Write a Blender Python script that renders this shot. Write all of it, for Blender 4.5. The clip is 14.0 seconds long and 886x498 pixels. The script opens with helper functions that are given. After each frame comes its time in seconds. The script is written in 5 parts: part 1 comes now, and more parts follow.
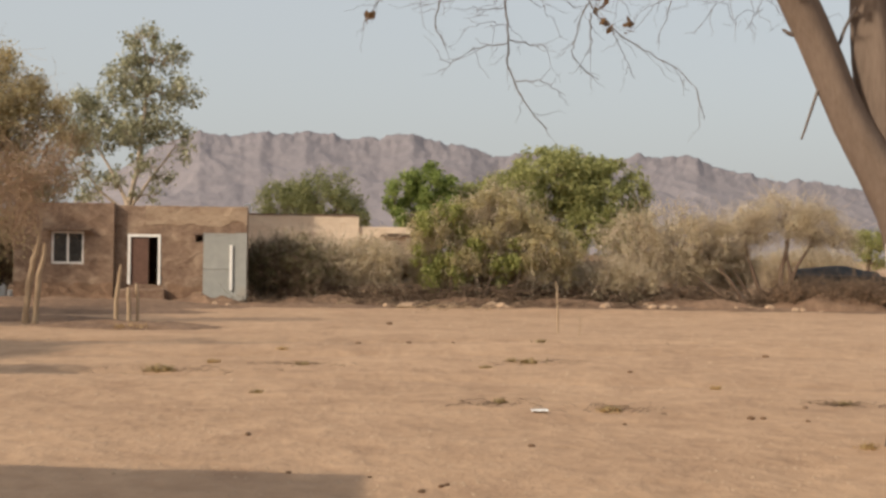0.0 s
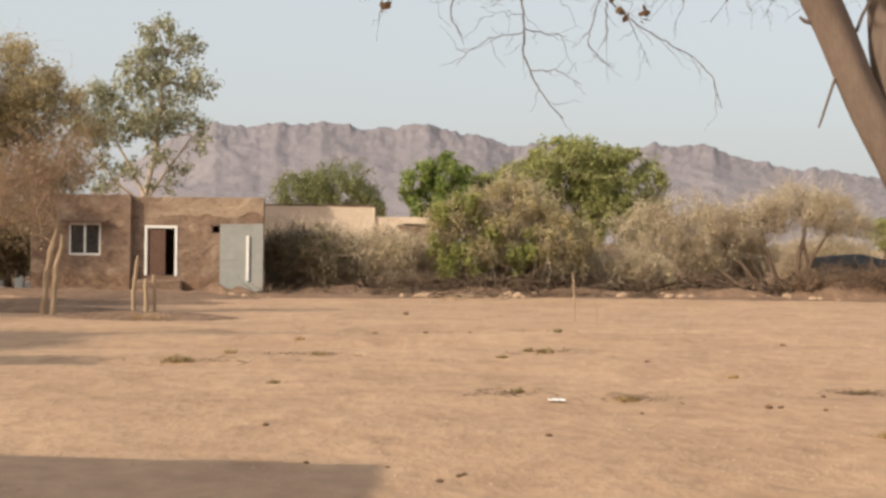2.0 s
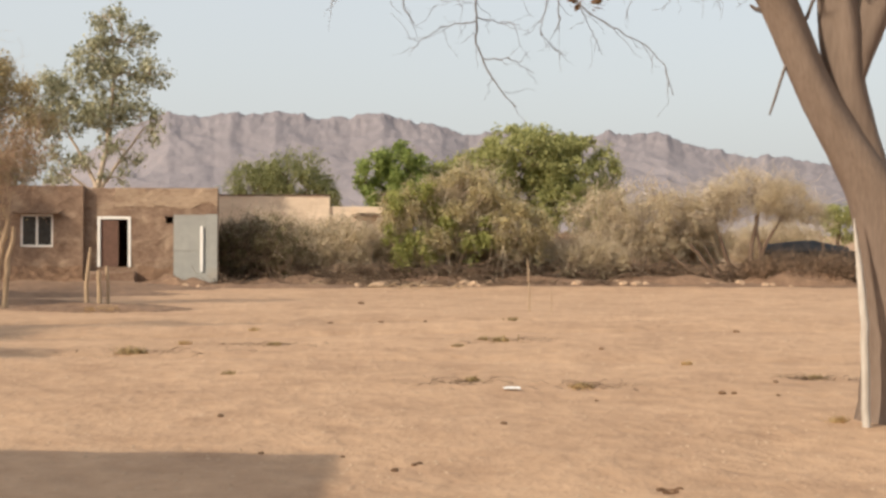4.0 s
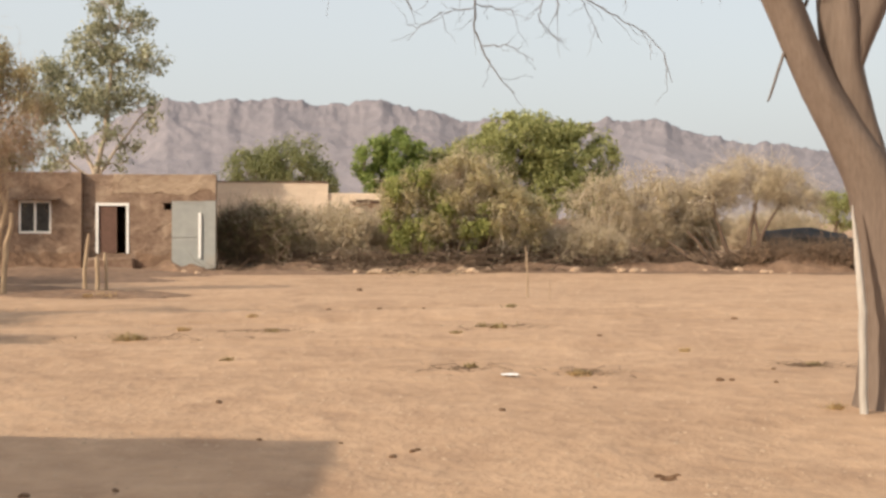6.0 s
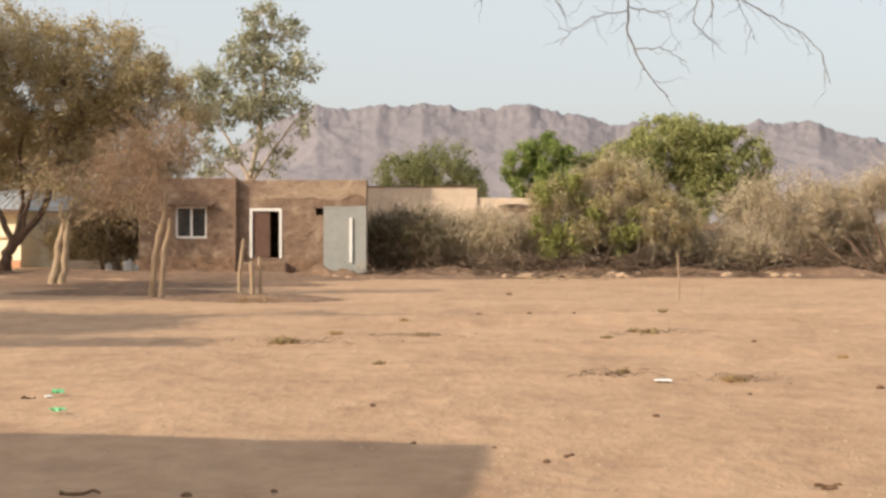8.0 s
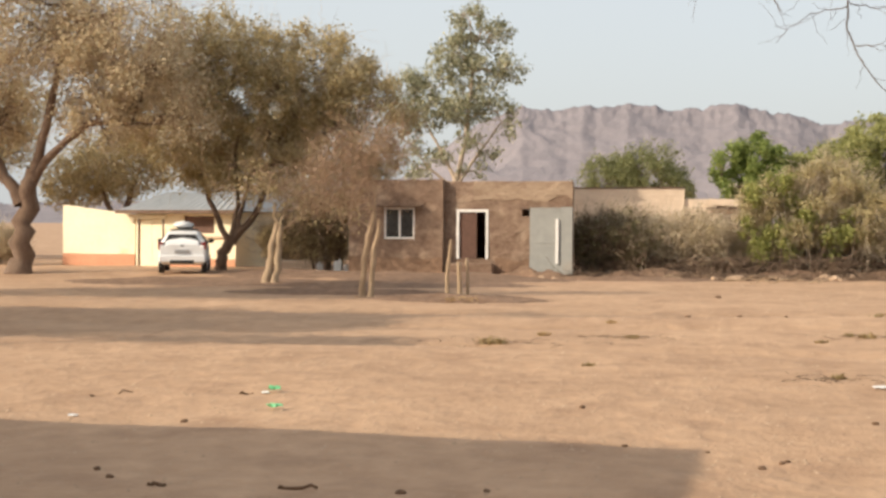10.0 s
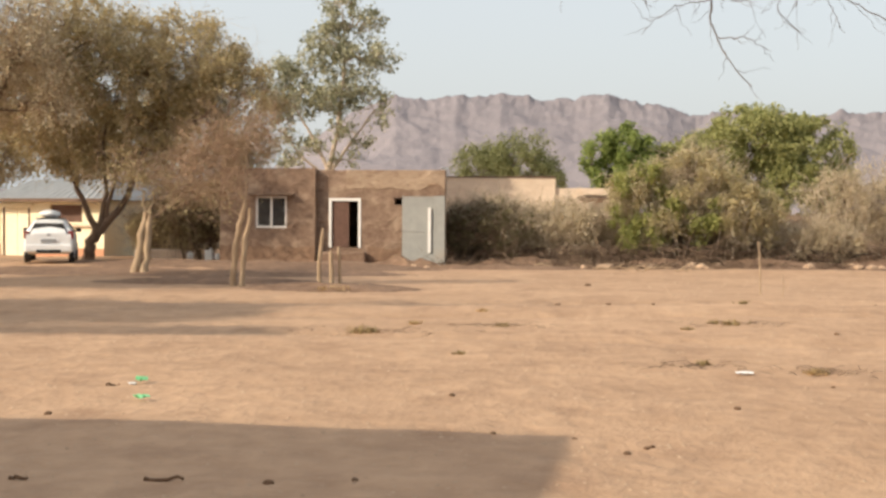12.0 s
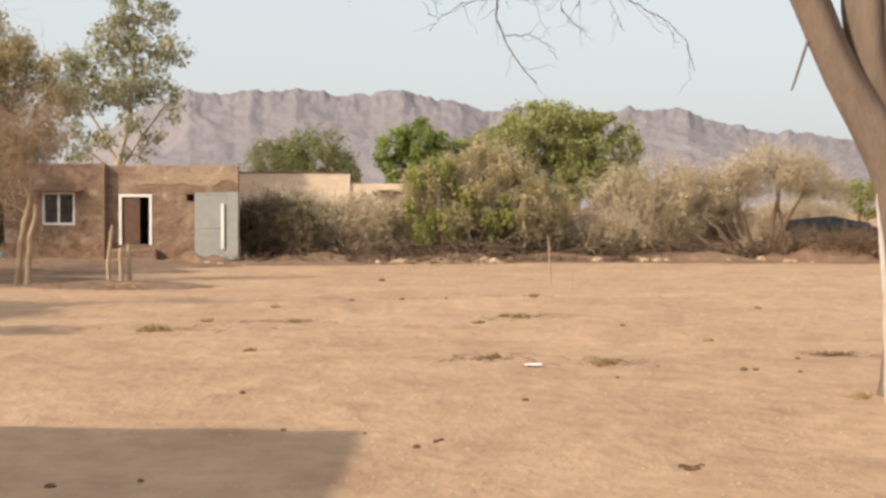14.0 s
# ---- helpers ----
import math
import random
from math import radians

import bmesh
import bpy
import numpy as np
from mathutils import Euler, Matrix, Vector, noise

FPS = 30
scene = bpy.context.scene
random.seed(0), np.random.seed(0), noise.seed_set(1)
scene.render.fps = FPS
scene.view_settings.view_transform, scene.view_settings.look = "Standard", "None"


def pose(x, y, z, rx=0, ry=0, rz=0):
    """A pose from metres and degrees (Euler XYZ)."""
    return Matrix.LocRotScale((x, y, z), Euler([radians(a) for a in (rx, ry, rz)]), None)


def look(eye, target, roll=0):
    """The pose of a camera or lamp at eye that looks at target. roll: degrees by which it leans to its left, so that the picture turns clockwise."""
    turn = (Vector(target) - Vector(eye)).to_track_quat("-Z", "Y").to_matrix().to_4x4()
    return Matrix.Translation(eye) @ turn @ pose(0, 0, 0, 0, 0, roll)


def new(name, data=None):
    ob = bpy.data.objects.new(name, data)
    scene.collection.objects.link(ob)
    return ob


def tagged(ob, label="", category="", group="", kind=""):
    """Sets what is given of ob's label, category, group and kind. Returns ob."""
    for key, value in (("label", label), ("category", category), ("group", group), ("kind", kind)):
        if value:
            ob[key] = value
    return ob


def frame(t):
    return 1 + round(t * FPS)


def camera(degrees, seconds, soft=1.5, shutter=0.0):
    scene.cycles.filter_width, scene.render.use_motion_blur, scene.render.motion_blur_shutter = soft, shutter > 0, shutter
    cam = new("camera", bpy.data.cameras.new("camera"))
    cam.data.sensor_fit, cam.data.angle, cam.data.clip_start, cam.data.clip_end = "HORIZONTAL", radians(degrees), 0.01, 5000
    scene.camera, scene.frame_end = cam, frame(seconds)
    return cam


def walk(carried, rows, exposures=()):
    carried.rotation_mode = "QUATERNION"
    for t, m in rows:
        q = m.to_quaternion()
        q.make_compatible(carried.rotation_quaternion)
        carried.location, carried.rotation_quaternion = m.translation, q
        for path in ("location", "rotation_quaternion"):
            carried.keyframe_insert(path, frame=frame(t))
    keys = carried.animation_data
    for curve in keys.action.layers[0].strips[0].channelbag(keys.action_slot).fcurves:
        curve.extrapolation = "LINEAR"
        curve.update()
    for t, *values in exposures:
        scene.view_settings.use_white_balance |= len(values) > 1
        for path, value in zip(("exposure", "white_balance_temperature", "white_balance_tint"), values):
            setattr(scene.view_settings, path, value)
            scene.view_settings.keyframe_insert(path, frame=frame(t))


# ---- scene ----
cam = camera(33.0, 14.0, soft=2.9)
EYE, TILT, LEAN, ARM = 1.6, 0.20, -0.9, 0.4
# seconds, turn to the left, tilt up, lean to the right, in degrees from the first view
ROWS = [
    (0.0, 0.0, 0.0, 0.0), (0.5, 1.092, -0.081, -0.001), (1.0, 0.837, -0.095, 0.319), (1.5, 1.323, -0.408, 0.158),
    (2.0, 0.614, -0.382, 0.230), (2.5, 0.524, -0.554, 0.338), (3.0, -0.069, -0.513, 0.369), (3.5, -0.580, -0.709, 0.446),
    (4.0, -1.089, -0.815, 0.625), (4.2, -1.045, -0.627, 0.612), (5.2, -1.25, -1.05, 0.60), (6.3, -0.992, -1.347, 0.571), (6.5, -0.648, -1.245, 0.578),
    (7.0, 0.822, -1.161, 0.567), (7.5, 2.451, -1.144, 0.502), (8.0, 4.511, -1.086, 0.733), (8.5, 6.850, -0.890, 0.929),
    (9.0, 8.332, -1.128, 0.739), (9.2, 8.938, -0.994, 0.662), (9.9, 11.9, -0.95, 0.60), (10.6, 13.8, -0.90, 0.52), (11.0, 13.5, -0.87, 0.48),
    (11.3, 12.005, -0.844, 0.468), (11.5, 10.388, -0.960, 0.527), (12.0, 7.491, -1.427, 0.558), (12.5, 4.679, -1.469, 0.595),
    (13.0, 2.173, -2.089, 0.796), (13.5, 0.592, -2.089, 0.820), (14.0, -0.299, -1.690, 0.782),
]


def held(turn, tilt, lean):
    """The camera at arm's length, turned about the body behind it."""
    eye = (-ARM * math.sin(radians(turn)), ARM * (math.cos(radians(turn)) - 1), EYE)
    return Matrix.Translation(eye) @ pose(0, 0, 0, TILT) @ pose(0, 0, 0, 0, LEAN) @ pose(0, 0, 0, 0, 0, turn) @ pose(0, 0, 0, tilt) @ pose(0, 0, 0, 90, 0, 0) @ pose(0, 0, 0, 0, 0, -lean)


walk(cam, [(t, held(a, b, c)) for t, a, b, c in ROWS],
     exposures=[(0.0, 0.42), (1.5, 0.47), (2.0, 0.68), (4.0, 0.74), (6.5, 0.80), (9.0, 0.82), (14.0, 0.86)])

# ---------------------------------------------------------------- light
SUN_EL, SUN_AZ = 30.0, 235.0   # degrees: height, and compass bearing with +y as north
to_sun = Vector((math.sin(radians(SUN_AZ)) * math.cos(radians(SUN_EL)), math.cos(radians(SUN_AZ)) * math.cos(radians(SUN_EL)), math.sin(radians(SUN_EL))))
world = bpy.data.worlds.new("world")
scene.world = world
world.use_nodes = True
wn = world.node_tree.nodes
sky = wn.new("ShaderNodeTexSky")
sky.sky_type, sky.sun_disc = "NISHITA", False
sky.sun_elevation, sky.sun_rotation = radians(SUN_EL), radians(SUN_AZ)
sky.air_density, sky.dust_density, sky.ozone_density, sky.altitude = 1.0, 6.0, 1.0, 300
wn["Background"].inputs["Strength"].default_value = 0.13
haze = wn.new("ShaderNodeMix")   # dust haze over the whole sky
haze.data_type = "RGBA"
haze.inputs["Factor"].default_value = 0.72
haze.inputs["B"].default_value = (3.50, 3.60, 3.60, 1)
world.node_tree.links.new(sky.outputs["Color"], haze.inputs["A"])
world.node_tree.links.new(haze.outputs["Result"], wn["Background"].inputs["Color"])
sun = new("sun", bpy.data.lights.new("sun", "SUN"))
sun.data.energy, sun.data.angle, sun.data.color = 2.78, radians(0.6), (1.0, 0.87, 0.70)
sun.matrix_world = look(to_sun * 100, (0, 0, 0))


# ---------------------------------------------------------------- materials
def material(name, dark, light, big=1.5, fine=14.0, rough=0.9, bump=0.3, depth=0.02, metal=0.0, stain=None, stain_at=(0.55, 0.75), stain_scale=0.6, stretch=(1, 1, 1), island=0.0):
    """Two colours broken up at two scales, with fine relief and, if given, stains of a third colour."""
    m = bpy.data.materials.new(name)
    m.use_nodes = True
    n, l = m.node_tree.nodes, m.node_tree.links
    bsdf = n["Principled BSDF"]
    bsdf.inputs["Roughness"].default_value, bsdf.inputs["Metallic"].default_value = rough, metal
    bsdf.inputs["Specular IOR Level"].default_value = 0.3
    co, mp = n.new("ShaderNodeTexCoord"), n.new("ShaderNodeMapping")
    mp.inputs["Scale"].default_value = stretch
    l.new(co.outputs["Object"], mp.inputs["Vector"])

    def noise_at(scale, detail):
        t = n.new("ShaderNodeTexNoise")
        t.inputs["Scale"].default_value, t.inputs["Detail"].default_value, t.inputs["Roughness"].default_value = scale, detail, 0.62
        l.new(mp.outputs["Vector"], t.inputs["Vector"])
        return t.outputs["Fac"]
    a, b = noise_at(big, 4), noise_at(fine, 5)
    add = n.new("ShaderNodeMath")
    add.operation = "MULTIPLY_ADD"
    l.new(a, add.inputs[0])
    add.inputs[1].default_value = 0.5
    half = n.new("ShaderNodeMath")
    half.operation = "MULTIPLY"
    l.new(b, half.inputs[0])
    half.inputs[1].default_value = 0.5
    l.new(half.outputs[0], add.inputs[2])
    value = add.outputs[0]
    if island:
        geo = n.new("ShaderNodeNewGeometry")
        mix = n.new("ShaderNodeMix")
        mix.inputs["Factor"].default_value = island
        l.new(value, mix.inputs["A"])
        l.new(geo.outputs["Random Per Island"], mix.inputs["B"])
        value = mix.outputs["Result"]
    ramp = n.new("ShaderNodeValToRGB")
    lo, hi = (0.33, 0.67) if not island else (0.22, 0.78)
    ramp.color_ramp.elements[0].position, ramp.color_ramp.elements[1].position = lo, hi
    ramp.color_ramp.elements[0].color, ramp.color_ramp.elements[1].color = (*dark, 1), (*light, 1)
    l.new(value, ramp.inputs["Fac"])
    colour = ramp.outputs["Color"]
    if stain:
        s = n.new("ShaderNodeMapRange")
        s.inputs["From Min"].default_value, s.inputs["From Max"].default_value = stain_at
        l.new(noise_at(stain_scale, 6), s.inputs["Value"])
        mixc = n.new("ShaderNodeMix")
        mixc.data_type = "RGBA"
        l.new(s.outputs["Result"], mixc.inputs["Factor"])
        l.new(colour, mixc.inputs["A"])
        mixc.inputs["B"].default_value = (*stain, 1)
        colour = mixc.outputs["Result"]
    l.new(colour, bsdf.inputs["Base Color"])
    if bump:
        bp = n.new("ShaderNodeBump")
        bp.inputs["Strength"].default_value, bp.inputs["Distance"].default_value = bump, depth
        l.new(b, bp.inputs["Height"])
        l.new(bp.outputs["Normal"], bsdf.inputs["Normal"])
    return m


def leaf_material(name, dark, light, through_share=0.45):
    m = material(name, dark, light, big=0.8, fine=5.0, rough=0.7, bump=0, island=0.45)
    n, l = m.node_tree.nodes, m.node_tree.links
    bsdf, out = n["Principled BSDF"], n["Material Output"]
    tr, mix = n.new("ShaderNodeBsdfTranslucent"), n.new("ShaderNodeMixShader")
    l.new(bsdf.inputs["Base Color"].links[0].from_socket, tr.inputs["Color"])
    mix.inputs[0].default_value = through_share
    l.new(bsdf.outputs[0], mix.inputs[1])
    l.new(tr.outputs[0], mix.inputs[2])
    l.new(mix.outputs[0], out.inputs["Surface"])
    return m


M_SAND = material("sand", (0.325, 0.200, 0.119), (0.50, 0.327, 0.202), big=0.36, fine=3.0, bump=0.85, depth=0.075, stain=(0.290, 0.174, 0.103), stain_at=(0.52, 0.74), stain_scale=0.9, stretch=(1.1, 0.85, 1))
# soil colour taken darker so that it also carries shade
M_SOIL_SHADE = material("trampled soil darkened for shade", (0.13, 0.078, 0.05), (0.28, 0.176, 0.113), big=1.2, fine=6, bump=1.0, depth=0.06)
M_ROCKFACE = material("mountain rock", (0.175, 0.156, 0.166), (0.258, 0.227, 0.233), big=0.008, fine=0.035, bump=0.45, depth=14, stretch=(1, 1, 0.6))
M_MUD = material("mud brick", (0.138, 0.081, 0.054), (0.29, 0.200, 0.140), big=0.9, fine=7.0, bump=1.0, depth=0.04, stain=(0.36, 0.262, 0.185), stain_at=(0.50, 0.66), stain_scale=1.1, stretch=(1, 1, 1.6))
M_MUD_TOP = material("paler mud brick", (0.255, 0.175, 0.118), (0.43, 0.322, 0.225), big=1.2, fine=8.0, bump=1.0, depth=0.04, stain=(0.24, 0.155, 0.105), stain_at=(0.52, 0.68), stain_scale=1.6, stretch=(0.8, 1, 1.8))
M_MUD_PALE = material("pale mud render", (0.58, 0.44, 0.32), (0.74, 0.60, 0.455), big=0.9, fine=6.0, bump=0.7, depth=0.04, stretch=(0.4, 1, 3.0))
M_YELLOW = material("yellow limewash", (0.84, 0.73, 0.50), (0.90, 0.82, 0.62), big=0.8, fine=8.0, bump=0.2, stain=(0.70, 0.52, 0.30), stain_at=(0.62, 0.82))
M_PINK = material("reddish plinth paint", (0.52, 0.25, 0.15), (0.62, 0.33, 0.2), big=1.2, fine=9.0, bump=0.3)
M_GREY_SHEET = material("grey painted sheet", (0.265, 0.265, 0.245), (0.345, 0.34, 0.31), big=0.9, fine=5.0, rough=0.6, bump=0.15, depth=0.01, stain=(0.35, 0.305, 0.25), stain_at=(0.6, 0.8), stain_scale=0.8)
M_WHITE = material("white paint", (0.68, 0.65, 0.60), (0.82, 0.79, 0.74), big=2, fine=12, rough=0.6, bump=0.1)
M_POLE = material("bleached pole", (0.30, 0.26, 0.22), (0.52, 0.47, 0.41), big=2.5, fine=16, bump=0.4, stretch=(1, 1, 0.2))
M_ROOF = material("weathered zinc sheet", (0.30, 0.31, 0.31), (0.45, 0.46, 0.46), big=1.2, fine=6, rough=0.55, metal=0.3, bump=0.1, stretch=(4, 1, 1))
M_DOOR = material("rust brown door", (0.085, 0.045, 0.03), (0.16, 0.085, 0.06), big=1.5, fine=8, rough=0.6, bump=0.1)
M_GLASS = material("dusty window glass", (0.02, 0.02, 0.02), (0.06, 0.055, 0.05), big=2, fine=9, rough=0.25, bump=0)
M_TARP = material("black tarpaulin", (0.025, 0.027, 0.03), (0.06, 0.06, 0.062), big=1.6, fine=7, rough=0.95, bump=0.5, depth=0.04)
M_BARK = material("brown bark", (0.10, 0.062, 0.042), (0.22, 0.15, 0.105), big=2.0, fine=22, bump=0.7, depth=0.02, stretch=(1, 1, 0.3))
M_BARK_NEAR = material("smooth brown bark", (0.125, 0.09, 0.068), (0.205, 0.152, 0.118), big=1.6, fine=24, bump=0.6, depth=0.012, stretch=(1.5, 1.5, 0.22), stain=(0.11, 0.077, 0.058), stain_at=(0.52, 0.80), stain_scale=2)
M_PALEBARK = material("pale bark", (0.36, 0.27, 0.19), (0.58, 0.47, 0.36), big=2.0, fine=18, bump=0.5, stretch=(1, 1, 0.3))
M_DRYWOOD = material("sun bleached wood", (0.24, 0.165, 0.10), (0.48, 0.36, 0.24), big=3, fine=20, bump=0.4, stretch=(1, 1, 0.2))
M_TWIG = material("grey brown twigs", (0.35, 0.28, 0.195), (0.66, 0.545, 0.40), big=1.0, fine=6, bump=0, island=0.6)
M_TWIG_RED = material("reddish dry twigs", (0.25, 0.16, 0.10), (0.46, 0.32, 0.215), big=1.0, fine=6, bump=0, island=0.6)
M_TWIG_NEAR = material("dark twigs", (0.10, 0.08, 0.07), (0.20, 0.165, 0.14), big=2, fine=12, bump=0.2)
# brush colour darkened: the shade inside the hedge is put into it
M_BRUSH_SHADE = material("dead brushwood with shade in its colour", (0.07, 0.045, 0.03), (0.24, 0.165, 0.11), big=1.0, fine=6, bump=0, island=0.6)
M_STONE = material("sandstone", (0.30, 0.20, 0.125), (0.52, 0.37, 0.25), big=4, fine=18, bump=0.5)
M_DUNG = material("dark clod", (0.10, 0.055, 0.03), (0.20, 0.115, 0.065), big=8, fine=30, bump=0.6)
M_STRAW = material("straw", (0.38, 0.27, 0.13), (0.58, 0.44, 0.24), big=2, fine=10, bump=0, island=0.6)
M_TUFT = material("dry green tuft", (0.20, 0.155, 0.07), (0.42, 0.32, 0.17), big=2, fine=10, bump=0, island=0.6)
M_PLASTIC = material("white plastic", (0.74, 0.74, 0.72), (0.84, 0.84, 0.82), big=5, fine=20, rough=0.4, bump=0.1)
M_GREEN_PLASTIC = material("green plastic", (0.10, 0.42, 0.18), (0.22, 0.60, 0.30), big=8, fine=30, rough=0.4, bump=0.1)
M_CAR = material("white car paint", (0.70, 0.70, 0.69), (0.80, 0.80, 0.78), big=1, fine=5, rough=0.3, bump=0)
M_BLACK = material("black plastic", (0.015, 0.015, 0.015), (0.04, 0.04, 0.04), big=3, fine=14, rough=0.5, bump=0.1)
M_TYRE = material("tyre rubber", (0.02, 0.02, 0.02), (0.05, 0.045, 0.04), big=5, fine=20, bump=0.2)
M_RED = material("tail lamp", (0.16, 0.02, 0.015), (0.26, 0.04, 0.03), big=5, fine=20, rough=0.3, bump=0)
M_STEEL = material("wheel steel", (0.35, 0.35, 0.35), (0.5, 0.5, 0.5), big=5, fine=20, rough=0.4, metal=0.6, bump=0)
L_OLIVE = leaf_material("olive brown leaves", (0.28, 0.225, 0.105), (0.63, 0.51, 0.285))
L_BUSH = leaf_material("grey olive leaves", (0.115, 0.105, 0.05), (0.31, 0.275, 0.14))
L_SHRUB = leaf_material("dusty olive brown leaves", (0.29, 0.245, 0.12), (0.60, 0.50, 0.275))
L_TAN = leaf_material("tan dry leaves", (0.40, 0.325, 0.20), (0.70, 0.59, 0.40))
L_RED = leaf_material("reddish dry leaves", (0.24, 0.155, 0.095), (0.46, 0.315, 0.205))
L_EUC = leaf_material("grey green leaves", (0.14, 0.145, 0.07), (0.62, 0.59, 0.41))
L_GREEN = leaf_material("green leaves", (0.19, 0.205, 0.065), (0.50, 0.485, 0.205))
L_BRIGHT = leaf_material("bright green leaves", (0.135, 0.185, 0.04), (0.37, 0.42, 0.13))
L_DEEP = leaf_material("dull green leaves", (0.14, 0.15, 0.06), (0.34, 0.34, 0.155))
L_CREEPER = leaf_material("fresh green leaves", (0.18, 0.20, 0.055), (0.46, 0.45, 0.155))
L_BROWN = leaf_material("withered leaves", (0.10, 0.055, 0.025), (0.26, 0.15, 0.07))


# ---------------------------------------------------------------- mesh tools
def mesh_object(name, verts, faces, mat, parent=None, label="", smooth=False):
    me = bpy.data.meshes.new(name)
    verts = np.asarray(verts, dtype=np.float32)
    if isinstance(faces, np.ndarray):
        k = faces.shape[1]
        me.vertices.add(len(verts))
        me.vertices.foreach_set("co", verts.ravel())
        me.loops.add(faces.size)
        me.loops.foreach_set("vertex_index", faces.astype(np.int32).ravel())
        me.polygons.add(len(faces))
        me.polygons.foreach_set("loop_start", np.arange(0, faces.size, k, dtype=np.int32))
        me.update(calc_edges=True)
    else:
        me.from_pydata(verts.tolist(), [], faces)
    if smooth:
        me.polygons.foreach_set("use_smooth", np.ones(len(me.polygons), dtype=bool))
    me.materials.append(mat)
    ob = new(name, me)
    if parent:
        ob.parent = parent
    if label:
        ob["label"] = label
    return ob


def part(name, bm, mat, parent=None, label="", smooth=False):
    me = bpy.data.meshes.new(name)
    bm.normal_update()
    bm.to_mesh(me)
    bm.free()
    if smooth:
        me.polygons.foreach_set("use_smooth", np.ones(len(me.polygons), dtype=bool))
    me.materials.append(mat)
    ob = new(name, me)
    if parent:
        ob.parent = parent
    if label:
        ob["label"] = label
    return ob


def root(name, at, label, category, group="", turn=0.0):
    ob = new(name)
    ob.empty_display_size = 0.2
    ob.matrix_basis = pose(*at, 0, 0, turn)
    return tagged(ob, label, category, group)


def box(bm, x0, x1, y0, y1, z0, z1, bevel=0.0):
    made = bmesh.ops.create_cube(bm, size=1.0, matrix=Matrix.Translation(((x0 + x1) / 2, (y0 + y1) / 2, (z0 + z1) / 2)) @ Matrix.Diagonal((x1 - x0, y1 - y0, z1 - z0, 1)))
    if bevel:
        edges = list({e for v in made["verts"] for e in v.link_edges})
        bmesh.ops.bevel(bm, geom=edges, offset=bevel, segments=2, affect="EDGES", profile=0.6)
    return made


def a_box(*size, bevel=0.0):
    bm = bmesh.new()
    box(bm, *size, bevel=bevel)
    return bm


class Tubes:
    """Gathers round tapered limbs for one mesh."""

    def __init__(self, sides=6):
        self.sides, self.v, self.f, self.count = sides, [], [], 0

    def add(self, pts, radii):
        pts = np.asarray(pts, dtype=float)
        k, s = len(pts), self.sides
        tang = np.gradient(pts, axis=0)
        tang /= np.linalg.norm(tang, axis=1)[:, None] + 1e-9
        ref = np.array([0.31, 0.95, 0.05]) if abs(tang[0][2]) > 0.8 else np.array([0.05, 0.1, 1.0])
        u = np.cross(tang, ref)
        u /= np.linalg.norm(u, axis=1)[:, None] + 1e-9
        w = np.cross(tang, u)
        a = np.linspace(0, 2 * math.pi, s, endpoint=False)
        ring = np.cos(a)[None, :, None] * u[:, None, :] + np.sin(a)[None, :, None] * w[:, None, :]
        self.v.append((pts[:, None, :] + ring * np.asarray(radii, dtype=float)[:, None, None]).reshape(-1, 3))
        i, j = np.meshgrid(np.arange(k - 1), np.arange(s), indexing="ij")
        n = (j + 1) % s
        self.f.append((np.stack([i * s + j, i * s + n, (i + 1) * s + n, (i + 1) * s + j], -1).reshape(-1, 4) + self.count))
        self.count += k * s

    def make(self, name, mat, parent=None, label="", smooth=True):
        return mesh_object(name, np.concatenate(self.v), np.concatenate(self.f), mat, parent, label, smooth)


def bend(rng, a, b, n=5, sag=0.0, wobble=0.08):
    """A crooked way from a to b."""
    a, b = np.asarray(a, float), np.asarray(b, float)
    t = np.linspace(0, 1, n)[:, None]
    p = a + (b - a) * t
    size = np.linalg.norm(b - a)
    p[1:-1] += rng.normal(0, wobble * size, (n - 2, 3))
    p[:, 2] += (sag * size * 4 * t * (1 - t))[:, 0]
    return p


def leaf_cloud(rng, centres, each, spread, size, droop=0.0, narrow=0.5, outward=0.9):
    """Small pointed leaves in tufts about the given centres, most of them facing out of their tuft."""
    centres = np.asarray(centres, float)
    c = np.repeat(centres, each, axis=0)
    n = len(c)
    o = rng.normal(0, 1, (n, 3))
    o /= np.linalg.norm(o, axis=1)[:, None]
    swell = np.repeat(rng.uniform(0.7, 1.35, len(centres)), each)
    c = c + o * (rng.uniform(0.35, 1.5, n) * swell)[:, None] * np.asarray(spread) * 1.25
    face = o * outward + rng.normal(0, 0.6, (n, 3)) + np.array([0, 0, 0.25])
    face /= np.linalg.norm(face, axis=1)[:, None] + 1e-9
    d = rng.normal(0, 1, (n, 3))
    d[:, 2] -= droop
    d -= face * (d * face).sum(1)[:, None]
    d /= np.linalg.norm(d, axis=1)[:, None] + 1e-9
    s = np.cross(d, face)
    k = (size * rng.uniform(0.6, 1.4, n))[:, None]
    v = np.stack([c - d * k * 0.5, c + s * k * narrow * 0.5, c + d * k * 0.5, c - s * k * narrow * 0.5], 1).reshape(-1, 3)
    return v, np.arange(4 * n).reshape(-1, 4)


